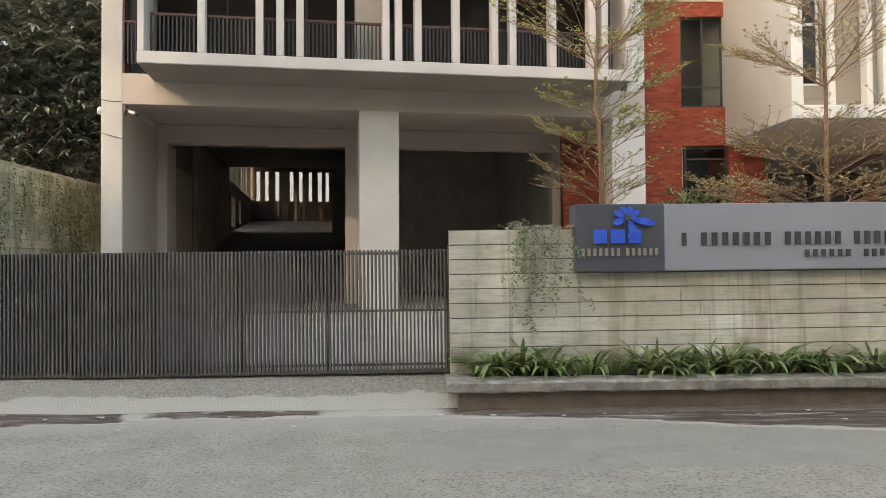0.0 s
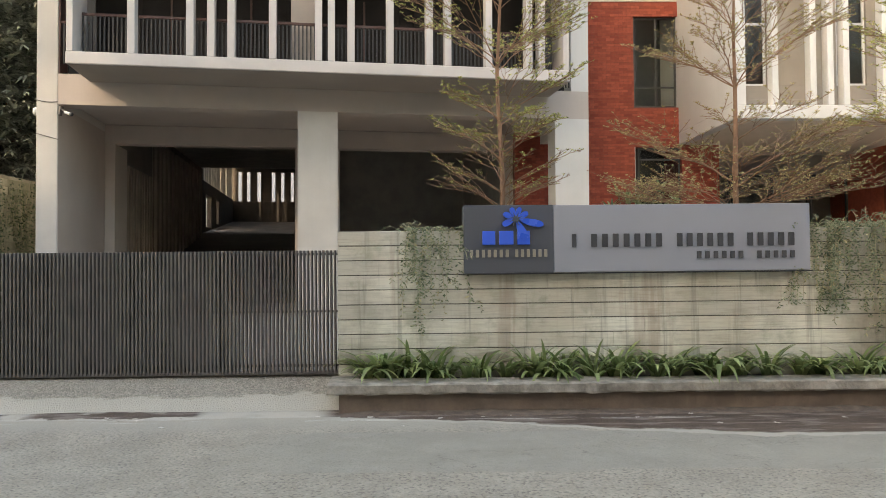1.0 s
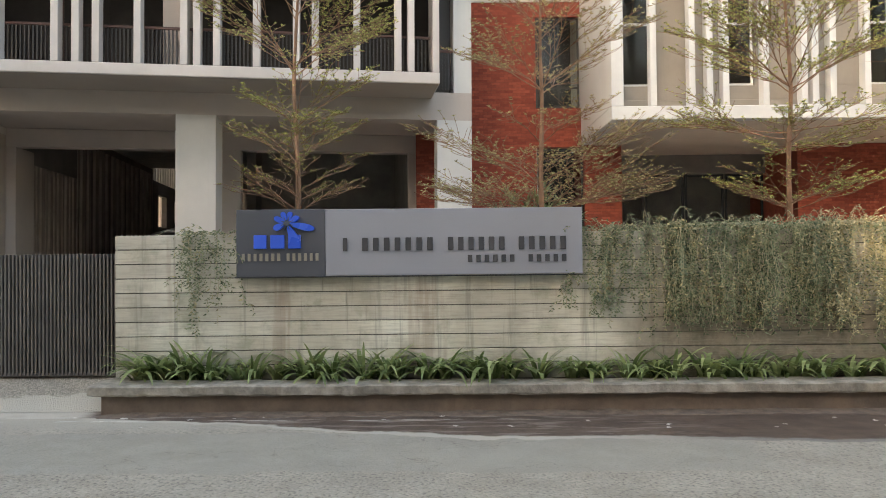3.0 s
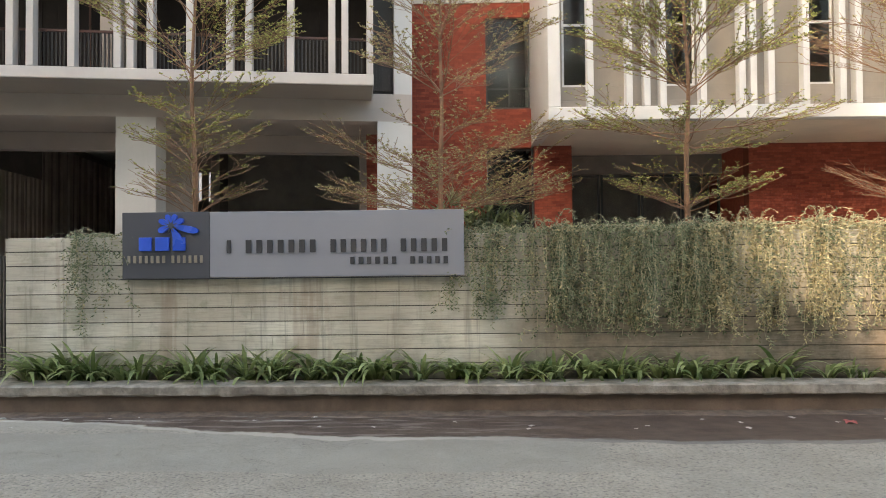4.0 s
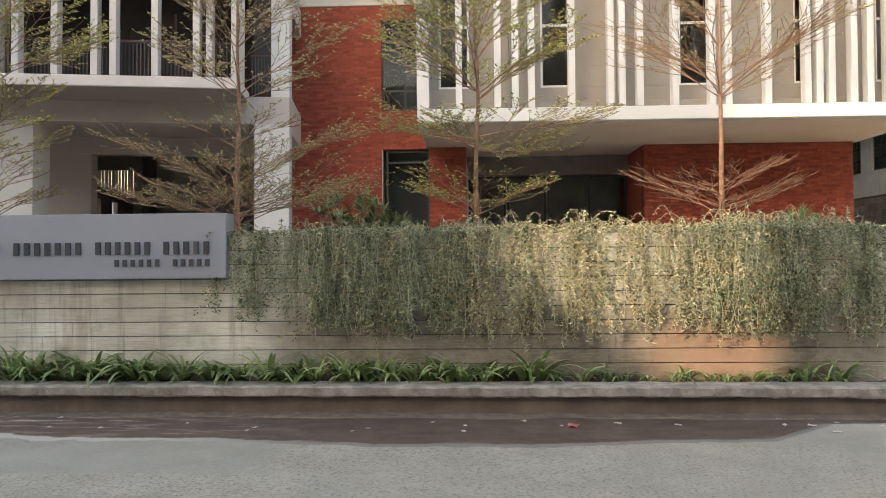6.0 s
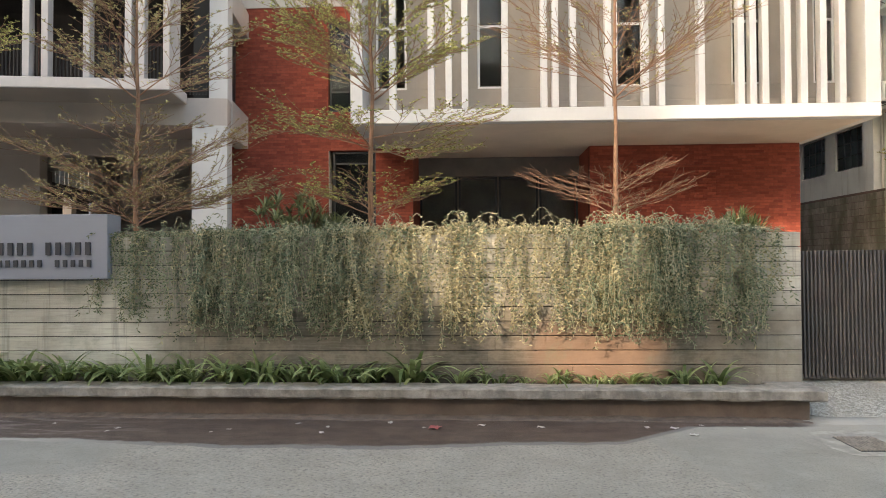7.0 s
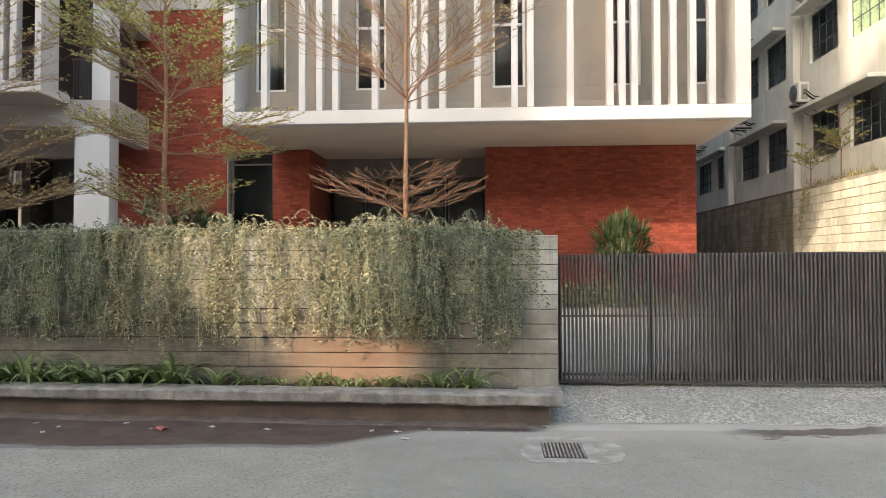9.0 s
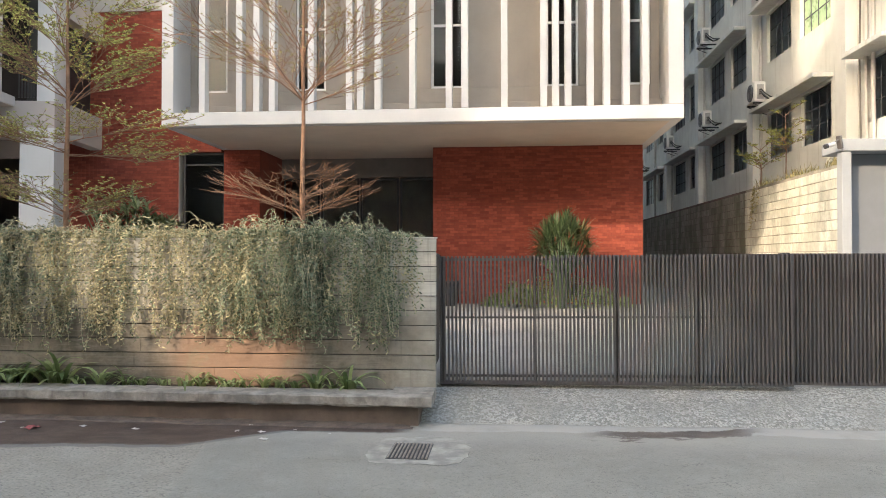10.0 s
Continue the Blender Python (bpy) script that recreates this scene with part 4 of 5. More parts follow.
# ---- neighbouring building and its boundary wall ----
near = thing("neighbour_building", "yellowed plaster block with gridded windows and sunshades", "building")
NX = 26.4
SPANS = [(17.0, 18.6), (20.62, 22.63), (23.36, 25.39), (27.32, 29.36), (30.16, 32.34), (33.7, 35.83), (36.58, 38.98), (40.67, 42.9), (44.3, 46.6)]
ROWS_Z = ((5.42, 6.93), (8.66, 10.3), (11.9, 13.5))
zs = [0.2] + [q for r in ROWS_Z for q in r] + [16.0]
for a, b in zip(zs[::2], zs[1::2]):
    boxed("wall", (NX, NX + 0.3, 14, 60, a, b), NEIGHBOUR, near, 0.004)
ys = [14] + [q for w in SPANS for q in w] + [60]
for z0, z1 in ROWS_Z:
    for a, b in zip(ys[::2], ys[1::2]):
        boxed("wall", (NX + 0.001, NX + 0.3, a, b, z0 + 0.001, z1 - 0.001), NEIGHBOUR, near, 0.004)
for z0, z1 in ROWS_Z:
    for a, b in SPANS:
        w = 0.035
        ring = Shape().ring(a, b, z0, z1, 0, 0.04, w)
        ring.v = [(NX + 0.1 + q[1], q[0], q[2]) for q in ring.v]
        f = part("window", ring, SIGNDARK, near)
        for k in (1, 2, 3):
            y = a + (b - a) * k / 4
            boxed("mullion", (NX + 0.101, NX + 0.139, y - w / 2, y + w / 2, z0 + w, z1 - w), SIGNDARK, f, 0)
        for k in (1, 2):
            z = z0 + (z1 - z0) * k / 3
            boxed("transom", (NX + 0.103, NX + 0.137, a + w, b - w, z - w / 2, z + w / 2), SIGNDARK, f, 0)
        p = part("pane", Shape().box(NX + 0.115, NX + 0.122, a, b, z0, z1), GREENGLASS if (a == 20.62 and z0 > 8 and z1 < 11) else DIMGLASS, f)
        p.visible_shadow = False
    for i in range(0, 9):
        if i % 2:
            a, b = SPANS[i][0], SPANS[i + 1][1]
        elif i == 0:
            a, b = SPANS[0]
        else:
            continue
        boxed("sunshade", (NX - 0.55, NX - 0.002, a - 0.15, b + 0.2, z1 + 0.08, z1 + 0.2), NEIGHBOUR, near, 0.01)
boxed("room_back", (NX + 2.5, NX + 2.6, 14, 60, 0.2, 16), DARKIN, near, 0)
boxed("end_wall", (NX, 34, 13.7, 13.998, 0.2, 16), NEIGHBOUR, near, 0.01)
boxed("roof", (NX - 0.4, 34, 13.7, 60, 16.002, 16.2), NEIGHBOUR, near, 0.01)
for y in (19.1, 26.0, 33.05, 39.4):
    boxed("pilaster", (NX - 0.3, NX - 0.001, y, y + 0.6, 0.2, 16), NEIGHBOUR, near, 0.012)
for y in (18.2, 18.55, 19.85, 25.85, 26.75, 32.9, 33.8, 39.2, 43.5):
    part("drainpipe", Shape().tube([(NX - 0.07, y, 3.0), (NX - 0.07, y, 16)], [0.05, 0.05], 8), OFFWHITE, near)
for y, z in ((20.2, 3.0), (26.9, 3.0), (34.0, 3.0), (18.9, 3.0)):
    part("cable_run", Shape().tube([(NX - 0.03, y, z), (NX - 0.05, y + 0.02, 7.0), (NX - 0.03, y - 0.03, 10.0), (NX - 0.04, y, 16)], [0.022] * 4, 6), METAL, near)


def air_conditioner(y, z):
    a = thing("air_conditioner", "white outdoor air conditioner on a dark steel bracket with black pipes", "air conditioner", pose(NX - 0.62, y, z), group="wall units")
    boxed("case", (-0.05, 0.32, 0, 0.86, 0.06, 0.72), PVC, a, 0.025)
    part("fan_grille", Shape().tube([(-0.046, 0.36, 0.39), (-0.066, 0.36, 0.39)], [0.29, 0.28], 28), SIGNDARK, a)
    for k in range(5):
        part("grille_ring", Shape().tube([(-0.07, 0.36 + 0.055 * (k + 1) * math.cos(i * 0.3142), 0.39 + 0.055 * (k + 1) * math.sin(i * 0.3142)) for i in range(21)], [0.006] * 21, 4, cap=False), FRAME, a)
    boxed("side_vent", (0.05, 0.26, -0.006, 0.001, 0.14, 0.62), FRAME, a, 0.002)
    for q in (0.1, 0.7):
        boxed("bracket", (-0.04, 0.62, q, q + 0.05, 0.0, 0.058), BLACK, a, 0.004)
        part("brace", Shape().tube([(0.0, q + 0.025, 0.0), (0.6, q + 0.025, -0.25)], [0.013, 0.013], 6), BLACK, a)
    for k, (dy, dz) in enumerate(((0.0, 0.0), (-0.1, 0.07), (-0.18, -0.06))):
        part("hose", Shape().tube([(0.12, -0.005, 0.36 + dz), (0.14, -0.1 + dy * 0.4, 0.36 + dz), (0.2, -0.18 + dy, 0.2 + dz), (0.36, -0.2 + dy, 0.08 + dz), (0.6, -0.16 + dy, 0.14)], [0.022] * 5, 7), BLACK, a, smooth=True)
    return a


for y, z in ((24.7, 7.2), (30.9, 7.5), (31.1, 11.0), (37.6, 7.6), (45.5, 7.5), (24.6, 10.9), (17.0, 8.6)):
    air_conditioner(y, z)


def block_wall(name, x, side, y0, y1, z0, z1, course, length, material, label, core):
    """A wall along y of laid blocks; side is the face's direction."""
    w = thing(name, label, "wall", kind="structure")
    boxed("core", (x, x - side * 0.25, y0, y1, z0, z1), core, w, 0.01)
    blk, r = {}, random.Random(7)
    nz = int((z1 - z0) / course)
    rest, count = Shape(), 0
    for k in range(nz):
        y = y0 - (length / 2 if k % 2 else 0)
        while y < y1:
            a, b = max(y, y0) + 0.006, min(y + length, y1) - 0.006
            y += length
            if b - a < 0.08:
                continue
            za, zb = z0 + k * course + 0.008, z0 + (k + 1) * course - 0.008
            p = r.uniform(0.012, 0.028)
            if count < 290 and za > 1.6:
                key = round(b - a, 3)
                if key not in blk:
                    blk[key] = Shape().box(0, 0.05, 0, key, 0, zb - za, 0.006).mesh("block", material)
                o = part("block", blk[key], None, w)
                o.location = (x + side * p - (0 if side < 0 else 0.05), a, za)
                count += 1
            else:
                rest.box(x + side * p, x - side * 0.03, a, b, za, zb)
    if rest.f:
        tagged(part("far_blocks", rest, material, w), kind="stuff")
    return w


# one wall in two colours: sunlight put into the nearer, shade into the farther
block_wall("boundary_wall", 25.0, -1, 16.9, 23.3, 0.2, 4.22, 0.232, 0.5, SUNBLOCK, "block boundary wall along the lane, sunlight put into its pale colour", PALEJOINT)
block_wall("boundary_wall", 25.0, -1, 23.31, 48, 0.2, 4.22, 0.232, 0.5, SHADEBLOCK, "weathered block boundary wall deeper along the lane, shade put into its grey", PLINTH)
tagged(boxed("wall_pier", (24.95, 25.3, 16.35, 16.88, 0.2, 4.3), OPPOSITE, None, 0.015), "stained masonry pier at the end of the block wall", "pier", kind="structure")
block_wall("boundary_wall", -8.9, 1, 11.2, 20.9, 0.2, 4.28, 0.2, 0.42, BLOCK, "old block boundary wall streaked with moss and creepers", PALEJOINT)

rail = thing("lane_rail", "low dark pipe rail along the lane wall", "railing")
for z in (1.25, 1.75):
    part("pipe", Shape().tube([(24.55, 19.5, z), (24.55, 40, z)], [0.03, 0.03], 8), METAL, rail, smooth=True)
for y in (19.6, 24.0, 28.5, 33.0, 37.5):
    part("rail_post", Shape().tube([(24.55, y, -0.1), (24.55, y, 1.78)], [0.03, 0.03], 8), METAL, rail, smooth=True)

porch = thing("gate_porch", "grey concrete gate porch with a flat slab roof", "porch")
boxed("roof_slab", (23.26, 27.5, 12.98, 13.7, 3.93, 4.14), PORCHGREY, porch, 0.012)
boxed("shutter", (23.462, 27.4, 13.35, 13.45, 0.2, 3.928), SHUTTER, porch, 0.01)
boxed("post", (23.3, 23.46, 13.0, 13.2, 0.2, 3.928), PORCHGREY, porch, 0.01)
security_camera(pose(23.16, 12.95, 4.05, 0, 10, 200), "white security camera on the porch roof corner")

weeds, rng = Shape(), random.Random(31)
for k in range(900):
    y = rng.uniform(16.95, 22.6)
    if noise.noise((y * 1.3, 5, 2)) + 0.25 < rng.random() * 0.6:
        continue
    weeds.blade((25.1 + rng.uniform(-0.12, 0.12), y, 4.215), rng.uniform(0, 6.28), rng.uniform(0.06, 0.3), rng.uniform(0.008, 0.018), rng.uniform(0.0, 0.6), rng.uniform(0.3, 1.8), 4)
for k in range(9):
    y = 21.75 + rng.uniform(0, 0.8)
    pts = [Vector((24.96, y, 4.25))]
    for i in range(int(rng.uniform(4, 11))):
        pts.append(pts[-1] + Vector((rng.uniform(-0.03, 0.012), rng.uniform(-0.03, 0.06), -0.13)))
    for a, b in zip(pts, pts[1:]):
        for _ in range(5):
            weeds.leaf(a.lerp(b, rng.random()), (rng.uniform(-1, 0.2), rng.uniform(-1, 1), rng.uniform(-0.9, 0.3)), rng.uniform(0.05, 0.1), rng.uniform(0.02, 0.035))
tagged(part("wall_weeds", weeds, LEAFDRY), "dry grass and weeds along the top of the lane wall", "weeds", kind="stuff")

# ---- unseen row added on the opposite side of the street, which shades it ----
opp = thing("opposite_shade_row", "unseen plain row across the street, added to shape the sunlight", "building")
for x0, x1, h in ((-70, -23.5, 18.3), (-23.49, -11.5, 31.0), (-11.49, -4.9, 13.72), (-4.89, 0.1, 11.0), (0.11, 60, 14.3)):
    boxed("wall", (x0, x1, -18, -8.0, -0.1, h), OPPOSITE, opp, 0.02)
# unseen screens, added to keep the sun off the wings and neighbour
boxed("roof_screen", (-48, -23.5, -8.3, -8.1, 21.3, 27), OPPOSITE, opp, 0.02)
boxed("roof_screen", (-11.4, 1.44, -8.3, -8.1, 21.0, 30.0), OPPOSITE, opp, 0.02)
boxed("roof_screen", (1.45, 16.0, -8.3, -8.1, 21.0, 25.3), OPPOSITE, opp, 0.02)
for x, h in ((-11.2, 13.72), (-5.4, 13.72), (0.3, 14.3), (4.1, 14.3), (15.7, 14.3)):
    boxed("screen_post", (x, x + 0.25, -8.3, -8.1, h, 20.998), OPPOSITE, opp, 0.01)
# unseen lattice, added to thin the sun on the left column
for i in range(74):
    x = -47.8 + i * 0.33
    boxed("screen_post", (x, x + 0.1, -8.3, -8.1, 18.3, 21.298), OPPOSITE, opp, 0.01)

# backdrop added to dim the sky seen through the car park slots
rear = thing("rear_backdrop", "plain dark backdrop building added behind the car park to dim its slots", "building")
boxed("wall", (-34, 14, 62, 63, -0.1, 12.0), REAR, rear, 0.02)
boxed("coping", (-34, 14, 61.9, 63.1, 12.002, 12.3), DARKIN, rear, 0.02)

# ---- trees in the raised bed ----
def rosette(leaves, p, out, size, rng):
    """A tuft of small leaves set round the end of a short shoot."""
    turn = rng.uniform(0, 6.28)
    n = rng.choice((3, 4, 4, 5))
    for k in range(n):
        a = turn + 6.28 * k / n
        d = Vector((math.cos(a), math.sin(a), rng.uniform(0.05, 0.6))) + out * 0.5
        leaves.leaf(p, d, size * rng.uniform(0.65, 1.15), size * rng.uniform(0.4, 0.55), Vector((rng.uniform(-1.1, 0.6), rng.uniform(-1.2, 0.6), 1)))


def limb(wood, leaves, p, az, length, e0, e1, radius, depth, rng, leafy, size):
    """A limb that rises, levels out and forks into flat sprays with upturned tips."""
    n = (9, 5, 3)[depth]
    pts, rad, dirs = [Vector(p)], [radius], []
    drift = rng.uniform(-0.05, 0.05)
    for i in range(n):
        f = (i + 0.5) / n
        az += drift + rng.uniform(-0.14, 0.14)
        e = e0 + (e1 - e0) * f + rng.uniform(-0.11, 0.11)
        d = Vector((math.cos(az) * math.cos(e), math.sin(az) * math.cos(e), math.sin(e)))
        dirs.append((d, az, e))
        pts.append(pts[-1] + d * length / n)
        rad.append(max(0.0034, radius * (1 - 0.78 * (i + 1) / n)))
    wood.tube(pts, rad, (6, 4, 3)[depth], cap=False)

    def along(f):
        i = min(n - 1, int(f * n))
        return pts[i].lerp(pts[i + 1], f * n - i), dirs[i]

    if depth < 2:
        kids = int(length * (4.2 if depth == 0 else 6.5)) + 2
        side = rng.choice((-1, 1))
        for k in range(kids):
            f = min(0.98, 0.16 + 0.82 * (k + rng.uniform(0.1, 0.9)) / kids)
            q, (d, a, e) = along(f)
            side = -side
            a += side * rng.uniform(0.28, 0.9)
            size_of = length * (0.84 - 0.62 * f) * rng.uniform(0.65, 1.15) if depth == 0 else length * (0.52 - 0.2 * f) * rng.uniform(0.6, 1.2)
            limb(wood, leaves, q, a, max(0.07, size_of), e * 0.7 + rng.uniform(-0.16, 0.34), e * 0.4 + rng.uniform(0.0, 0.55), max(0.0046, radius * (0.6 if depth == 0 else 0.65) * (1 - 0.45 * f)), depth + 1, rng, leafy, size)
    if depth > 0:
        for k in range(int(length * 12.0) + 1):
            if rng.random() < leafy * 0.75:
                q, (d, a, e) = along(rng.uniform(0.3, 1.0))
                rosette(leaves, q + Vector((0, 0, 0.008)), d, size, rng)
        if rng.random() < leafy:
            rosette(leaves, pts[-1], dirs[-1][0], size, rng)


def street_tree(x, y, tiers, leaf, seed, label, radius=0.055, top=7.2):
    rng = random.Random(seed)
    tree = thing("young_tree", label, "tree", pose(x, y, 2.2), group="trees behind the wall")
    trunk, wood, leaves = Shape(), Shape(), Shape()
    pts, rad = [], []

    def stem(z):
        return Vector((0.05 * noise.noise((seed, z * 0.6, 0)), 0.05 * noise.noise((seed, z * 0.6, 9)), z))

    for i in range(25):
        z = (top - 2.2) * i / 24
        pts.append(stem(z))
        knot = max((1 - abs(z + 2.2 - t[0]) / 0.12 for t in tiers), default=0)
        rad.append(radius * (1 - 0.72 * i / 24) * (1 + 0.18 * max(0.0, knot)))
    trunk.tube(pts, rad, 10)
    for z, length, n, e0, e1, leafy, size in tiers:
        a0 = rng.uniform(0, 6)
        for k in range(n):
            a = a0 + 2 * math.pi * (k + rng.uniform(-0.25, 0.25)) / n
            zz = z - 2.2 + rng.uniform(-0.07, 0.16)
            tall = rng.uniform(-0.14, 0.14)
            limb(wood, leaves, stem(zz), a, length * rng.uniform(0.7, 1.15), e0 + tall, e1 + tall, 0.005 + 0.003 * length, 0, rng, leafy * rng.uniform(0.6, 1.2), size)
    part("trunk", trunk, BARK, tree, smooth=True)
    part("branchwork", wood, BARK, tree, smooth=True)
    part("crown", leaves, leaf, tree)
    return tree


street_tree(2.8, 11.1, ((2.62, 1.1, 5, 0.8, 0.3, 0.25, 0.04), (3.0, 1.15, 6, 0.6, 0.25, 0.35, 0.042), (3.55, 1.2, 6, 0.62, 0.34, 0.85, 0.042), (4.0, 1.2, 6, 0.75, 0.42, 0.95, 0.043), (4.9, 1.9, 7, 0.74, 0.44, 0.9, 0.043), (5.8, 1.4, 5, 0.9, 0.5, 0.8, 0.045)), LEAFY, 11, "slender young tree with tiers of fine leafy branches", 0.044)
street_tree(6.64, 11.6, ((2.68, 2.2, 8, 0.34, 0.14, 0.5, 0.042), (3.12, 1.9, 6, 0.5, 0.3, 0.45, 0.042), (3.85, 1.4, 3, 0.42, 0.2, 0.5, 0.044), (4.75, 2.1, 6, 0.62, 0.38, 0.55, 0.046), (5.6, 1.6, 5, 0.8, 0.5, 0.5, 0.046)), LEAFDRY, 23, "slender young tree with wide tiers of yellowing fine leaves", 0.046)
street_tree(10.54, 11.4, ((2.78, 1.2, 9, 0.36, 0.34, 0.7, 0.04), (3.84, 1.75, 7, 0.12, 0.2, 0.95, 0.042), (4.6, 2.0, 8, 0.6, 0.4, 1.05, 0.045), (5.2, 1.7, 5, 0.9, 0.55, 0.9, 0.052), (6.0, 1.2, 4, 0.9, 0.6, 0.8, 0.052)), LEAFY, 37, "slender young tree with flat leafy tiers and a straight trunk", 0.046)
street_tree(14.42, 11.5, ((2.74, 1.35, 7, 0.3, 0.36, 0.0, 0.03), (2.98, 1.1, 6, 0.42, 0.4, 0.0, 0.03), (4.6, 2.1, 9, 0.62, 0.5, 0.2, 0.045), (5.3, 1.5, 4, 1.0, 0.7, 0.25, 0.045), (6.1, 1.1, 4, 0.9, 0.7, 0.3, 0.045)), LEAFDRY, 41, "slender young tree with nearly bare reddish branches", 0.044)


def sapling(x, y, z, h, label):
    rng = random.Random(17)
    t = thing("wild_sapling", label, "plant", pose(x, y, z))
    wood, leaves = Shape(), Shape()
    wood.tube([(0, 0, -0.05), (0.05, 0.1, h * 0.5), (0, 0, h)], [0.018, 0.013, 0.006], 6)
    for k in range(9):
        f = rng.uniform(0.35, 1.0)
        limb(wood, leaves, (0.03, 0.05, h * f), rng.uniform(0, 6.28), 0.75 * (1.2 - 0.5 * f), 0.6, 0.3, 0.01, 0, rng, 0.8, 0.065)
    part("stem", wood, BARK, t, smooth=True)
    part("crown", leaves, LEAFY, t)


sapling(25.2, 20.6, 4.2, 1.9, "small leafy sapling growing out of the lane wall")
sapling(25.15, 22.4, 4.2, 1.2, "small leafy weed rooted on top of the lane wall")


# ---- trailing creeper over the wall ----
def strand(leaves, stems, pts, rng, gap, size):
    """A thin stem with small leaves set alternately along it."""
    stems.tube(pts, [0.003] * len(pts), 3, cap=False)
    side, left = rng.choice((-1, 1)), 0.0
    for a, b in zip(pts, pts[1:]):
        d = b - a
        run = d.length
        while left < run:
            q = a + d * (left / run)
            side = -side
            out = Vector((side * rng.uniform(0.3, 1.0), rng.uniform(-0.8, 0.1), rng.uniform(-0.35, 0.45))) + d.normalized() * rng.uniform(0.2, 0.9)
            leaves.leaf(q, out, size * rng.uniform(0.6, 1.25), size * rng.uniform(0.27, 0.4), Vector((rng.uniform(-0.6, 0.6), -1, rng.uniform(0.0, 1.2))))
            left += gap * rng.uniform(0.5, 1.5)
        left -= run


def creeper(spans, name, label, seed, foliage, near=0.8, even=0.15):
    rng = random.Random(seed)
    leaves, stems = Shape(), Shape()
    for x0, x1, count, low, spread, mound in spans:
        hanks, x = [], x0
        while x < x1:
            hanks.append((x, rng.uniform(0.025, 0.085), rng.uniform(-0.1, 0.16), rng.random() ** 1.3 + even))
            x += rng.uniform(0.1, 0.24)
        weights = [h[3] for h in hanks]
        for k in range(count):
            mid, wide, drop, _w = rng.choices(hanks, weights)[0]
            x = mid + rng.gauss(0, wide)
            end = low + drop + rng.uniform(-0.1, spread) + 0.5 * rng.random() ** 4
            hang = rng.uniform(0.015, 0.13) if rng.random() < near else rng.uniform(0.12, 0.34)
            top = 2.40 + rng.uniform(0.01, 0.10) * mound
            pts = [Vector((x + rng.uniform(-0.15, 0.15), 10.36 + rng.uniform(0, 0.2), top - 0.03)), Vector((x + rng.uniform(-0.04, 0.04), 10.22, top + 0.03)), Vector((x, 10.13 - hang * 0.4, top))]
            z, sway, ph = top, rng.uniform(-0.02, 0.02), rng.uniform(0, 6.28)
            while z > end:
                z -= 0.1
                x += sway + 0.014 * math.sin(z * 9 + ph)
                pts.append(Vector((x, 10.138 - hang * (0.75 + 0.25 * math.sin(z * 5 + ph)) * min(1.0, 0.45 + 0.9 * (top - z)), z)))
            if rng.random() < 0.3:
                s = rng.choice((-1, 1))
                pts += [pts[-1] + Vector((s * 0.04, -0.03, -0.03)), pts[-1] + Vector((s * 0.09, -0.05, -0.015))]
            strand(leaves, stems, pts, rng, rng.choice((0.026, 0.034, 0.044, 0.075)), rng.uniform(0.05, 0.078))
            for _ in range(rng.choice((0, 1, 2, 3))):
                q = rng.choice(pts[2:]) if len(pts) > 3 else pts[-1]
                s, r = rng.choice((-1, 1)), rng.uniform(0.06, 0.17)
                strand(leaves, stems, [q, q + Vector((s * r * 0.6, -0.02, 0.02)), q + Vector((s * r, -0.025, -0.05)), q + Vector((s * r * 1.15, -0.02, -0.14))], rng, 0.03, 0.055)
        # arching shoots along the top
        for k in range(int((x1 - x0) * 62 * mound)):
            p = Vector((rng.uniform(x0, x1), rng.uniform(10.12, 10.62), 2.37))
            a = rng.uniform(3.3, 6.1) if rng.random() < 0.75 else rng.uniform(0, 6.28)
            h, r = rng.uniform(0.05, 0.26) * mound, rng.uniform(0.16, 0.45)
            fall = 2.75
            if rng.random() < 0.085:
                h, r, fall = rng.uniform(0.24, 0.42) * mound, rng.uniform(0.3, 0.62), rng.uniform(2.1, 2.9)
            pts = []
            for i in range(9):
                f = i / 8
                pts.append(p + Vector((math.cos(a) * r * f, math.sin(a) * r * f * 0.55, h * math.sin(f * fall))))
            strand(leaves, stems, pts, rng, rng.choice((0.028, 0.038, 0.05)), rng.uniform(0.044, 0.07))
    v = tagged(part(name, leaves, foliage), label, "creeper", kind="stuff")
    part("stems", stems, VINESTEM, v)
    return v


creeper(((6.95, 8.0, 42, 1.2, 0.35, 0.7), (7.9, 10.7, 235, 1.1, 0.3, 0.95)), "trailing_creeper", "trailing creeper with tiny green leaves hanging over the wall", 5, VINELEAF)
creeper(((10.5, 12.1, 92, 1.06, 0.3, 1.0), (12.0, 14.3, 98, 1.06, 0.3, 1.0)), "trailing_creeper", "trailing creeper with thin straw-coloured stems, sunlight put into its pale leaves", 7, VINESUN, 0.5, 0.6)
creeper(((13.95, 15.0, 150, 1.02, 0.3, 1.2), (14.9, 15.9, 62, 1.05, 0.4, 1.0), (15.7, 16.35, 26, 1.12, 0.45, 0.6)), "trailing_creeper", "dense dark green creeper hanging over the wall end", 6, VINELEAF, 0.6, 0.3)
creeper(((1.25, 2.12, 22, 1.25, 0.8, 0.45),), "trailing_creeper", "thin wisps of creeper hanging beside the sign", 9, VINELEAF)


# creeper on the old block wall
rng, cl, cs = random.Random(21), Shape(), Shape()
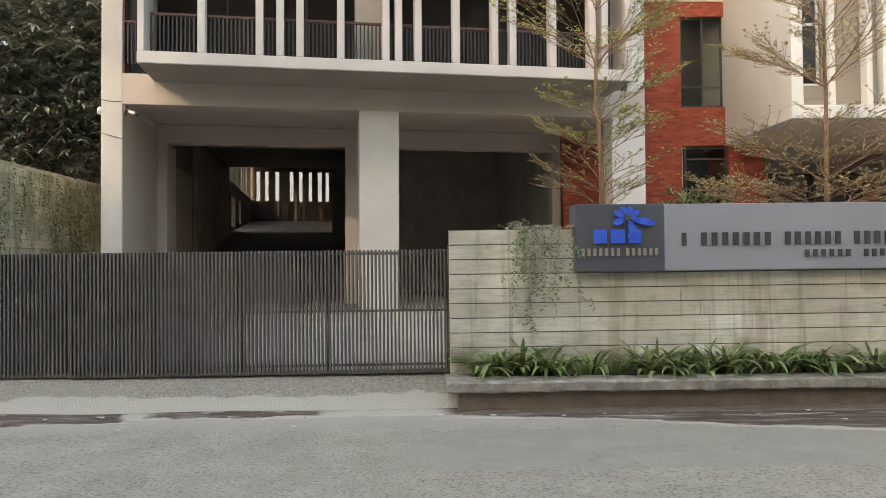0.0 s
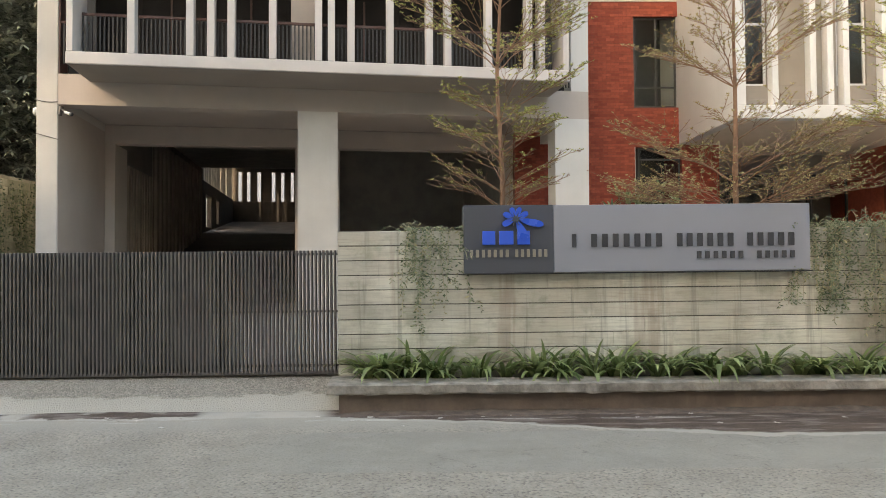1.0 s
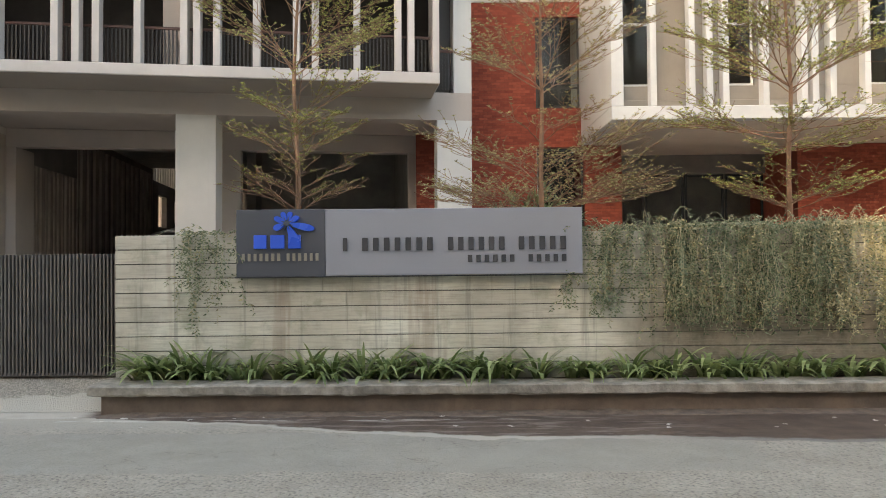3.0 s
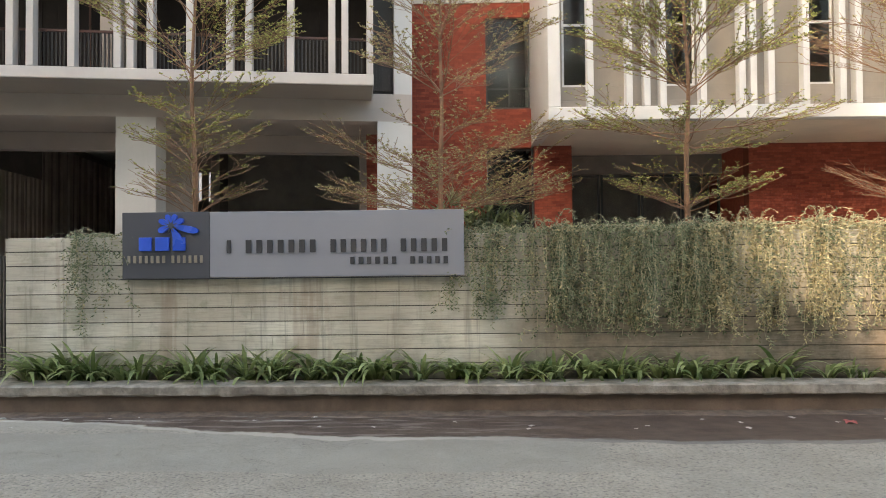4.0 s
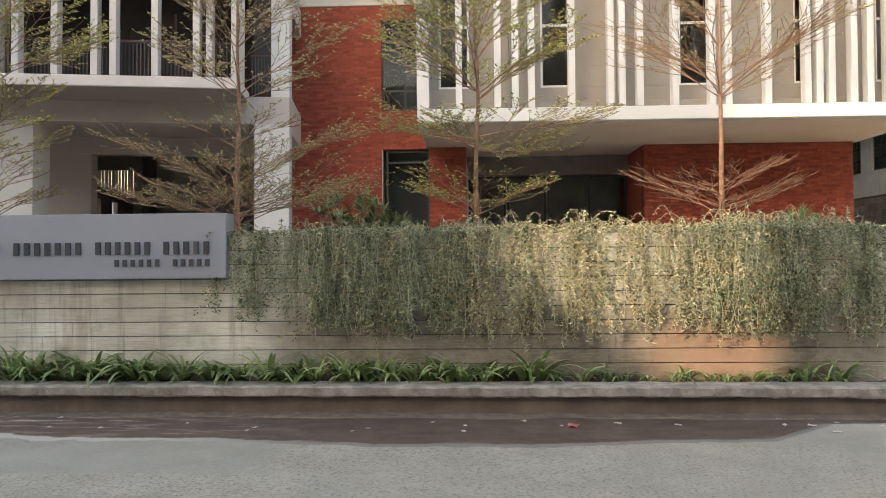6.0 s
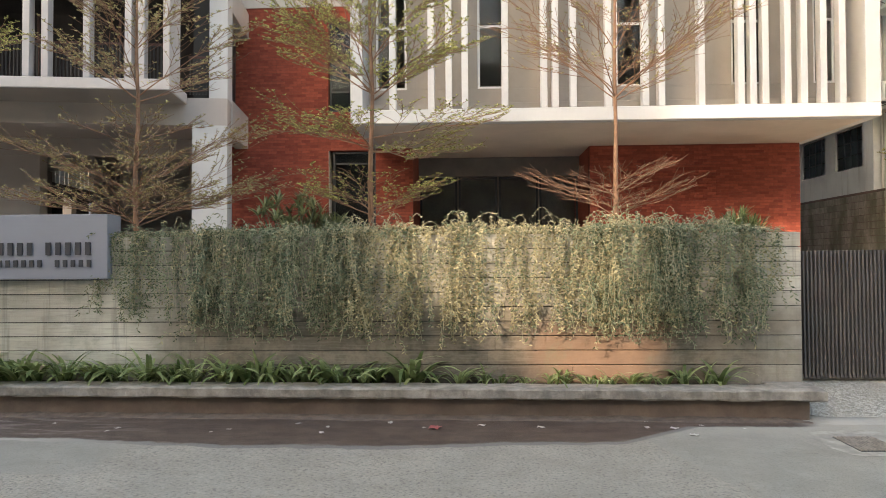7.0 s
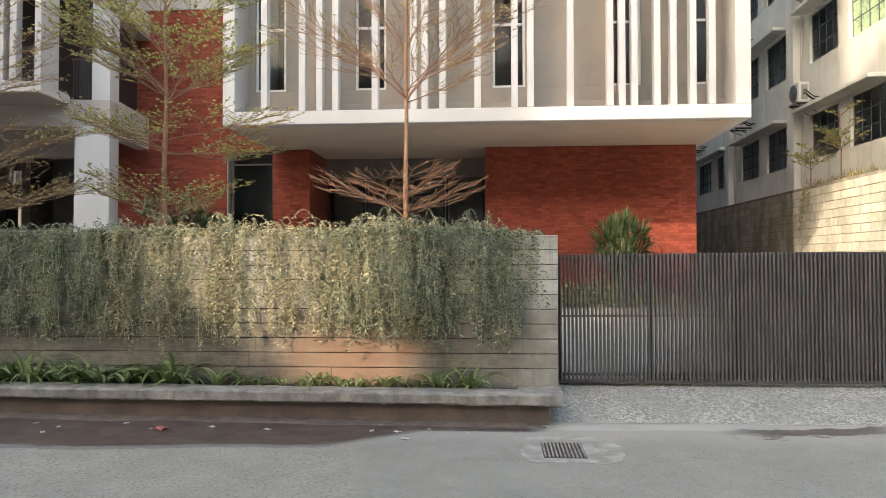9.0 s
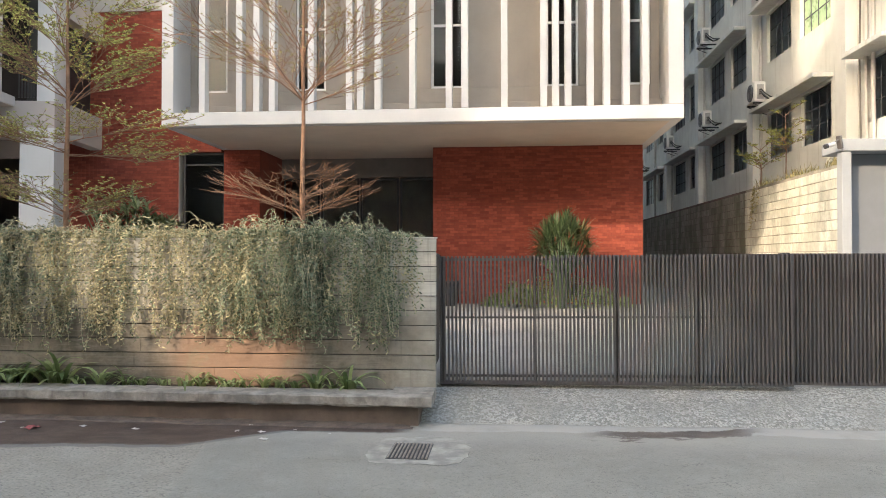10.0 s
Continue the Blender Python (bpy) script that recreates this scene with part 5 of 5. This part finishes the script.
for k in range(150):
    y, z = rng.uniform(11.5, 20.6), rng.uniform(3.2, 4.32)
    pts = [Vector((-8.83, y, z))]
    for i in range(int(rng.uniform(4, 15))):
        y += rng.uniform(-0.05, 0.05)
        z -= 0.13
        pts.append(Vector((-8.85 + rng.uniform(0, 0.05), y, z)))
    cs.tube(pts, [0.004] * len(pts), 3, cap=False)
    for a, b in zip(pts, pts[1:]):
        for _ in range(3):
            cl.leaf(a.lerp(b, rng.random()), (rng.uniform(0, 1), rng.uniform(-1, 1), rng.uniform(-0.9, 0.4)), rng.uniform(0.04, 0.1), rng.uniform(0.025, 0.045))
o = tagged(part("wall_creeper", cl, DARKLEAF), "thin green creeper strands over the old block wall", "creeper", kind="stuff")
part("stem", cs, VINESTEM, o)


# ---- lily plants along the planter ----
def lily(seed, blades, length, wide):
    """A clump of broad straps that rise from the root and arch over."""
    rng, s = random.Random(seed), Shape()
    for k in range(blades):
        az = rng.uniform(0, 6.28)
        r = rng.uniform(0.0, 0.09)
        s.blade((math.cos(az) * r, math.sin(az) * r * 0.7, 0), az + rng.uniform(-0.5, 0.5), length * rng.uniform(0.55, 1.15), wide * rng.uniform(0.7, 1.2), rng.uniform(0.1, 0.75), rng.uniform(1.0, 2.5), 7)
    return s.mesh("lily_plant", LILY)


kinds = [lily(k, 32, 0.56, 0.046) for k in range(5)] + [lily(70 + k, 20, 0.46, 0.05) for k in range(3)]
thin = [lily(40 + k, 12, 0.42, 0.038) for k in range(3)]
rng = random.Random(3)
x = 0.85
while x < 15.8:
    sparse = x > 11.4
    gap = rng.choice((0.15, 0.2, 0.24, 0.3, 0.42)) if not sparse else rng.uniform(0.15, 0.38)
    big = 0.5 + 0.5 * noise.noise((x * 1.1, 2, 2))
    me = rng.choice(thin if (sparse and rng.random() < 0.7) else kinds)
    o = tagged(new("lily_plant", me), "strappy green lily plant with arching leaves in the planter" if not sparse else "thin straggly lily plant in the dry planter", "plant", "planter plants")
    k = (0.78 + 0.8 * big) * rng.uniform(0.85, 1.15) * (0.92 if x > 11.5 else 1.1)
    o.matrix_world = pose(x, rng.uniform(9.95, 10.05), 0.312 + street(x), 0, 0, rng.uniform(0, 360)) @ Matrix.Diagonal((k, k, k, 1))
    x += gap


# ---- shrubs in the courtyard ----
def dracaena(x, y, label):
    rng = random.Random(int(x * 10))
    t = thing("spiky_shrub", label, "shrub", pose(x, y, 0.8))
    stems, lv = Shape(), Shape()
    for k in range(46):
        a, u = k * 2.4, 1 - 1.45 * (k + 0.5) / 46
        q = (1 - u * u) ** 0.5
        d = Vector((math.cos(a) * q, math.sin(a) * q, u))
        tip = Vector((0, 0, 1.5)) + Vector((d.x * 0.64, d.y * 0.54, d.z * 0.74)) * rng.uniform(0.75, 1.1)
        stems.tube([(0.05 * math.cos(a), 0.05 * math.sin(a), -0.02), (tip.x * 0.3, tip.y * 0.3, 0.9), tip], [0.05, 0.035, 0.02], 5)
        for i in range(30):
            az = a + rng.gauss(0, 1.1)
            lv.blade(tip + Vector([rng.uniform(-0.06, 0.06) for _ in range(3)]), az, rng.uniform(0.3, 0.52), rng.uniform(0.026, 0.042), math.acos(u) * 0.75 + rng.uniform(-0.5, 0.4), rng.uniform(0.3, 1.3), 4)
    part("stem", stems, DARKLEAF, t, smooth=True)
    part("crown", lv, DARKLEAF, t)
    return t


dracaena(19.1, 19.4, "dark round spiky dracaena shrub against the brick wall")


def broadleaf(x, y, top, seed, label, radius=0.8):
    rng = random.Random(seed)
    t = thing("broadleaf_shrub", label, "shrub", pose(x, y, 0.8))
    stems, lv = Shape(), Shape()
    for k in range(70):
        a, r = rng.uniform(0, 6.28), radius * rng.random() ** 0.5
        tip = Vector((math.cos(a) * r, math.sin(a) * r, (top - 0.95) * rng.uniform(0.45, 1.0)))
        stems.tube([(tip.x * 0.2, tip.y * 0.2, -0.02), (tip.x * 0.5, tip.y * 0.5, tip.z * 0.6), tip], [0.02, 0.016, 0.01], 5)
        for i in range(16):
            lv.blade(tip, rng.uniform(0, 6.28), rng.uniform(0.28, 0.5), rng.uniform(0.05, 0.08), rng.uniform(0.3, 1.4), rng.uniform(0.3, 1.3), 4)
    part("stem", stems, DARKLEAF, t, smooth=True)
    part("crown", lv, SHRUBLEAF, t)


broadleaf(7.35, 18.9, 3.9, 5, "dark broad-leaved shrub before the brick tower", 0.9)
broadleaf(8.05, 19.3, 3.3, 6, "dark broad-leaved shrub before the brick tower", 0.7)

g, rng = Shape(), random.Random(8)
for k in range(3400):
    a, r = rng.uniform(0, 6.28), rng.random() ** 0.5
    x, y = 2.0 * r * math.cos(a), 0.7 * r * math.sin(a)
    h = 1.0 * (1 - r * r) ** 0.7 * (0.75 + 0.5 * noise.noise((x * 2.2, y * 2, 5)))
    g.leaf((19.0 + x, 20.1 + y, 0.8 + h * rng.uniform(0.3, 1.05)), (rng.uniform(-1, 1), rng.uniform(-1, 0.4), rng.uniform(-0.3, 0.9)), rng.uniform(0.08, 0.24), rng.uniform(0.03, 0.06))
tagged(part("ground_cover", g, GROUNDLEAF), "bright green leafy ground cover at the foot of the brick wall", "plants", kind="stuff")


pot = thing("plant_pot", "dark round planter standing at the brick wall corner", "planter", pose(16.05, 20.3, 0.8))
part("body", Shape().tube([(0, 0, -0.01), (0, 0, 0.12), (0, 0, 0.62)], [0.22, 0.26, 0.32], 20), BLACK, pot, smooth=True)
part("rim", Shape().tube([(0, 0, 0.621), (0, 0, 0.7)], [0.35, 0.35], 20), BLACK, pot)


# ---- large mango tree behind the old wall ----
def mango(x, y, z0, z1, rx, ry, seed, clusters, label):
    rng = random.Random(seed)
    t = thing("mango_tree", label, "tree", pose(x, y, 0))
    tr, wood, lv = Shape(), Shape(), Shape()
    tr.tube([(0, 0, -0.1), (0.1, 0.1, 2.2), (0, 0.2, 5)], [0.32, 0.25, 0.16], 10)
    for k in range(clusters):
        u, a = rng.uniform(-1, 1), rng.uniform(0, 6.28)
        q = (1 - u * u) ** 0.5
        r = rng.uniform(0.45, 1.0) ** 0.6 * (1 + 0.18 * noise.noise((q * math.cos(a) * 3, q * math.sin(a) * 3, u * 3 + seed)))
        p = Vector((rx * r * q * math.cos(a), ry * r * q * math.sin(a), (z0 + z1) / 2 + (z1 - z0) / 2 * r * u))
        if k % 200 == 0:
            wood.tube([Vector((0, 0.2, 4.6)).lerp(p, 0.2), Vector((0, 0.2, 4.6)).lerp(p, 0.7) + Vector((0, 0, 0.3)), p], [0.05, 0.03, 0.012], 5, cap=False)
        size, droop = rng.uniform(1.15, 1.75), rng.uniform(-0.95, -0.1)
        for i in range(13):
            az = rng.uniform(0, 6.28)
            lv.blade(p, az, size * rng.uniform(0.18, 0.28), size * rng.uniform(0.042, 0.06), 1.15 - droop * 0.7 + rng.uniform(-0.45, 0.45), rng.uniform(0.2, 0.9), 2)
    part("trunk", tr, BARK, t, smooth=True)
    part("branchwork", wood, BARK, t, smooth=True)
    part("crown", lv, MANGO, t)


mango(-12.4, 21.0, 3.2, 11.5, 4.6, 3.0, 3, 5600, "large dark mango tree with drooping clusters of long leaves")
mango(-12.9, 31.5, 0.8, 14.0, 3.8, 2.5, 13, 6500, "mango tree crown seen behind the nearer trees")
mango(-15.2, 27.5, 3.0, 16.0, 5.6, 3.5, 9, 5500, "dense dark mango tree closing the view behind the wall")
mango(-16.5, 25.5, 3.0, 15.0, 6.5, 4.0, 4, 4000, "tall dark mango tree standing further behind the wall")

# ---- drain and litter ----
drain = thing("drain_grate", "rusty iron drain grate set in patched cement", "drain", pose(16.33, 7.96, -0.05))
for name, grow, z, material in (("crack_rim", 0.005, 0.002, RIM), ("surround", 0.0, 0.004, CEMENT)):
    sur = Shape()
    for k in range(90):
        a = 2 * math.pi * k / 90
        e = (abs(math.cos(a)) ** 4 + abs(math.sin(a)) ** 4) ** 0.25
        q = 1 + 0.12 * noise.noise((math.cos(a) * 1.7, math.sin(a) * 1.7, 4)) + 0.06 * noise.noise((math.cos(a) * 7, math.sin(a) * 7, 2 + 9 * grow)) + grow * (1.4 if math.sin(a) < 0 else 0.4)
        sur.v.append((0.3 + math.cos(a) * 0.56 * q / e, 0.4 + math.sin(a) * 0.6 * q / e, z))
    sur.f.append(tuple(range(90)))
    part(name, sur, material, drain)
boxed("pit", (0.0, 0.46, 0.0, 0.66, -0.04, 0.008), BLACK, drain, 0)
for i in range(11):
    boxed("bar", (0.01 + i * 0.042, 0.03 + i * 0.042, 0.01, 0.65, 0.0, 0.02), GRATE, drain, 0.003)

RED = plain("red_wrapper", (0.45, 0.12, 0.11), 0.5, 0.3)
PAPER = plain("pale_scrap", (0.55, 0.52, 0.47), 0.8, 0.1)


def scrap(x, y, size, material, seed, label):
    rng, s = random.Random(seed), Shape()
    n = 5
    for j in range(n):
        for i in range(n):
            s.v.append(((i - 2) * size / 4, (j - 2) * size / 6, 0.004 + rng.uniform(0, size * 0.18)))
    for j in range(n - 1):
        for i in range(n - 1):
            a = j * n + i
            s.f.append((a, a + 1, a + n + 1, a + n))
    o = tagged(part("litter_scrap", s, material), label, "litter", "street litter")
    o.matrix_world = pose(x, y, -0.05 + street(x), 0, 0, rng.uniform(0, 180))


scrap(11.68, 8.9, 0.19, RED, 1, "crumpled red and white wrapper in the gutter")
rng = random.Random(12)
for k in range(7):
    scrap(rng.uniform(9.5, 15.3), rng.uniform(8.6, 9.3), rng.uniform(0.06, 0.11), PAPER, 120 + k, "crumpled pale paper scrap lying in the damp gutter")
for k in range(34):
    scrap(rng.uniform(-6, 15.5), rng.uniform(8.55, 9.45), rng.uniform(0.04, 0.1), PAPER, 50 + k, "small pale scrap of litter in the gutter")

# ---- bricks ----
BRICK_ONE = Shape().box(0, 0.24, 0, 0.03, 0, 0.07, 0.003).mesh("brick", BRICK)


def lay_bricks(parent, x0, x1, z0, z1, y, holes, first):
    """Running bond; the first courses above z first are single bricks, the rest joined."""
    rest, count, r = Shape(), 0, random.Random(int(x0 * 7))
    k, z = 0, z0
    while z + 0.07 <= z1:
        x = x0 - (0.125 if k % 2 else 0)
        while x < x1:
            spans = [(max(x, x0), min(x + 0.24, x1))]
            x += 0.25
            for h0, h1, g0, g1 in holes:
                if g0 < z + 0.035 < g1:
                    spans = [q for a, b in spans for q in ((a, min(b, h0)), (max(a, h1), b))]
            for a, b in spans:
                if b - a < 0.03:
                    continue
                p = y - r.uniform(0.0, 0.006)
                if count < 290 and z > first and b - a > 0.239:
                    o = part("brick", BRICK_ONE, None, parent)
                    o.location = (a, p, z)
                    count += 1
                else:
                    rest.box(a, b, p, p + 0.03, z, z + 0.07)
        z += 0.08
        k += 1
    tagged(part("far_bricks", rest, BRICK, parent), kind="stuff")


lay_bricks(tower, 4.3, 9.17, 0.3, 9.6, BY, ((7.85, 9.3, 1.2, 5.32), (7.85, 9.3, 6.48, 9.2)), 5.35)
lay_bricks(right, 9.25, 10.35, 0.3, 5.36, BY, (), 2.4)
lay_bricks(right, 15.53, 21.53, 0.3, 5.36, BY, (), 3.6)
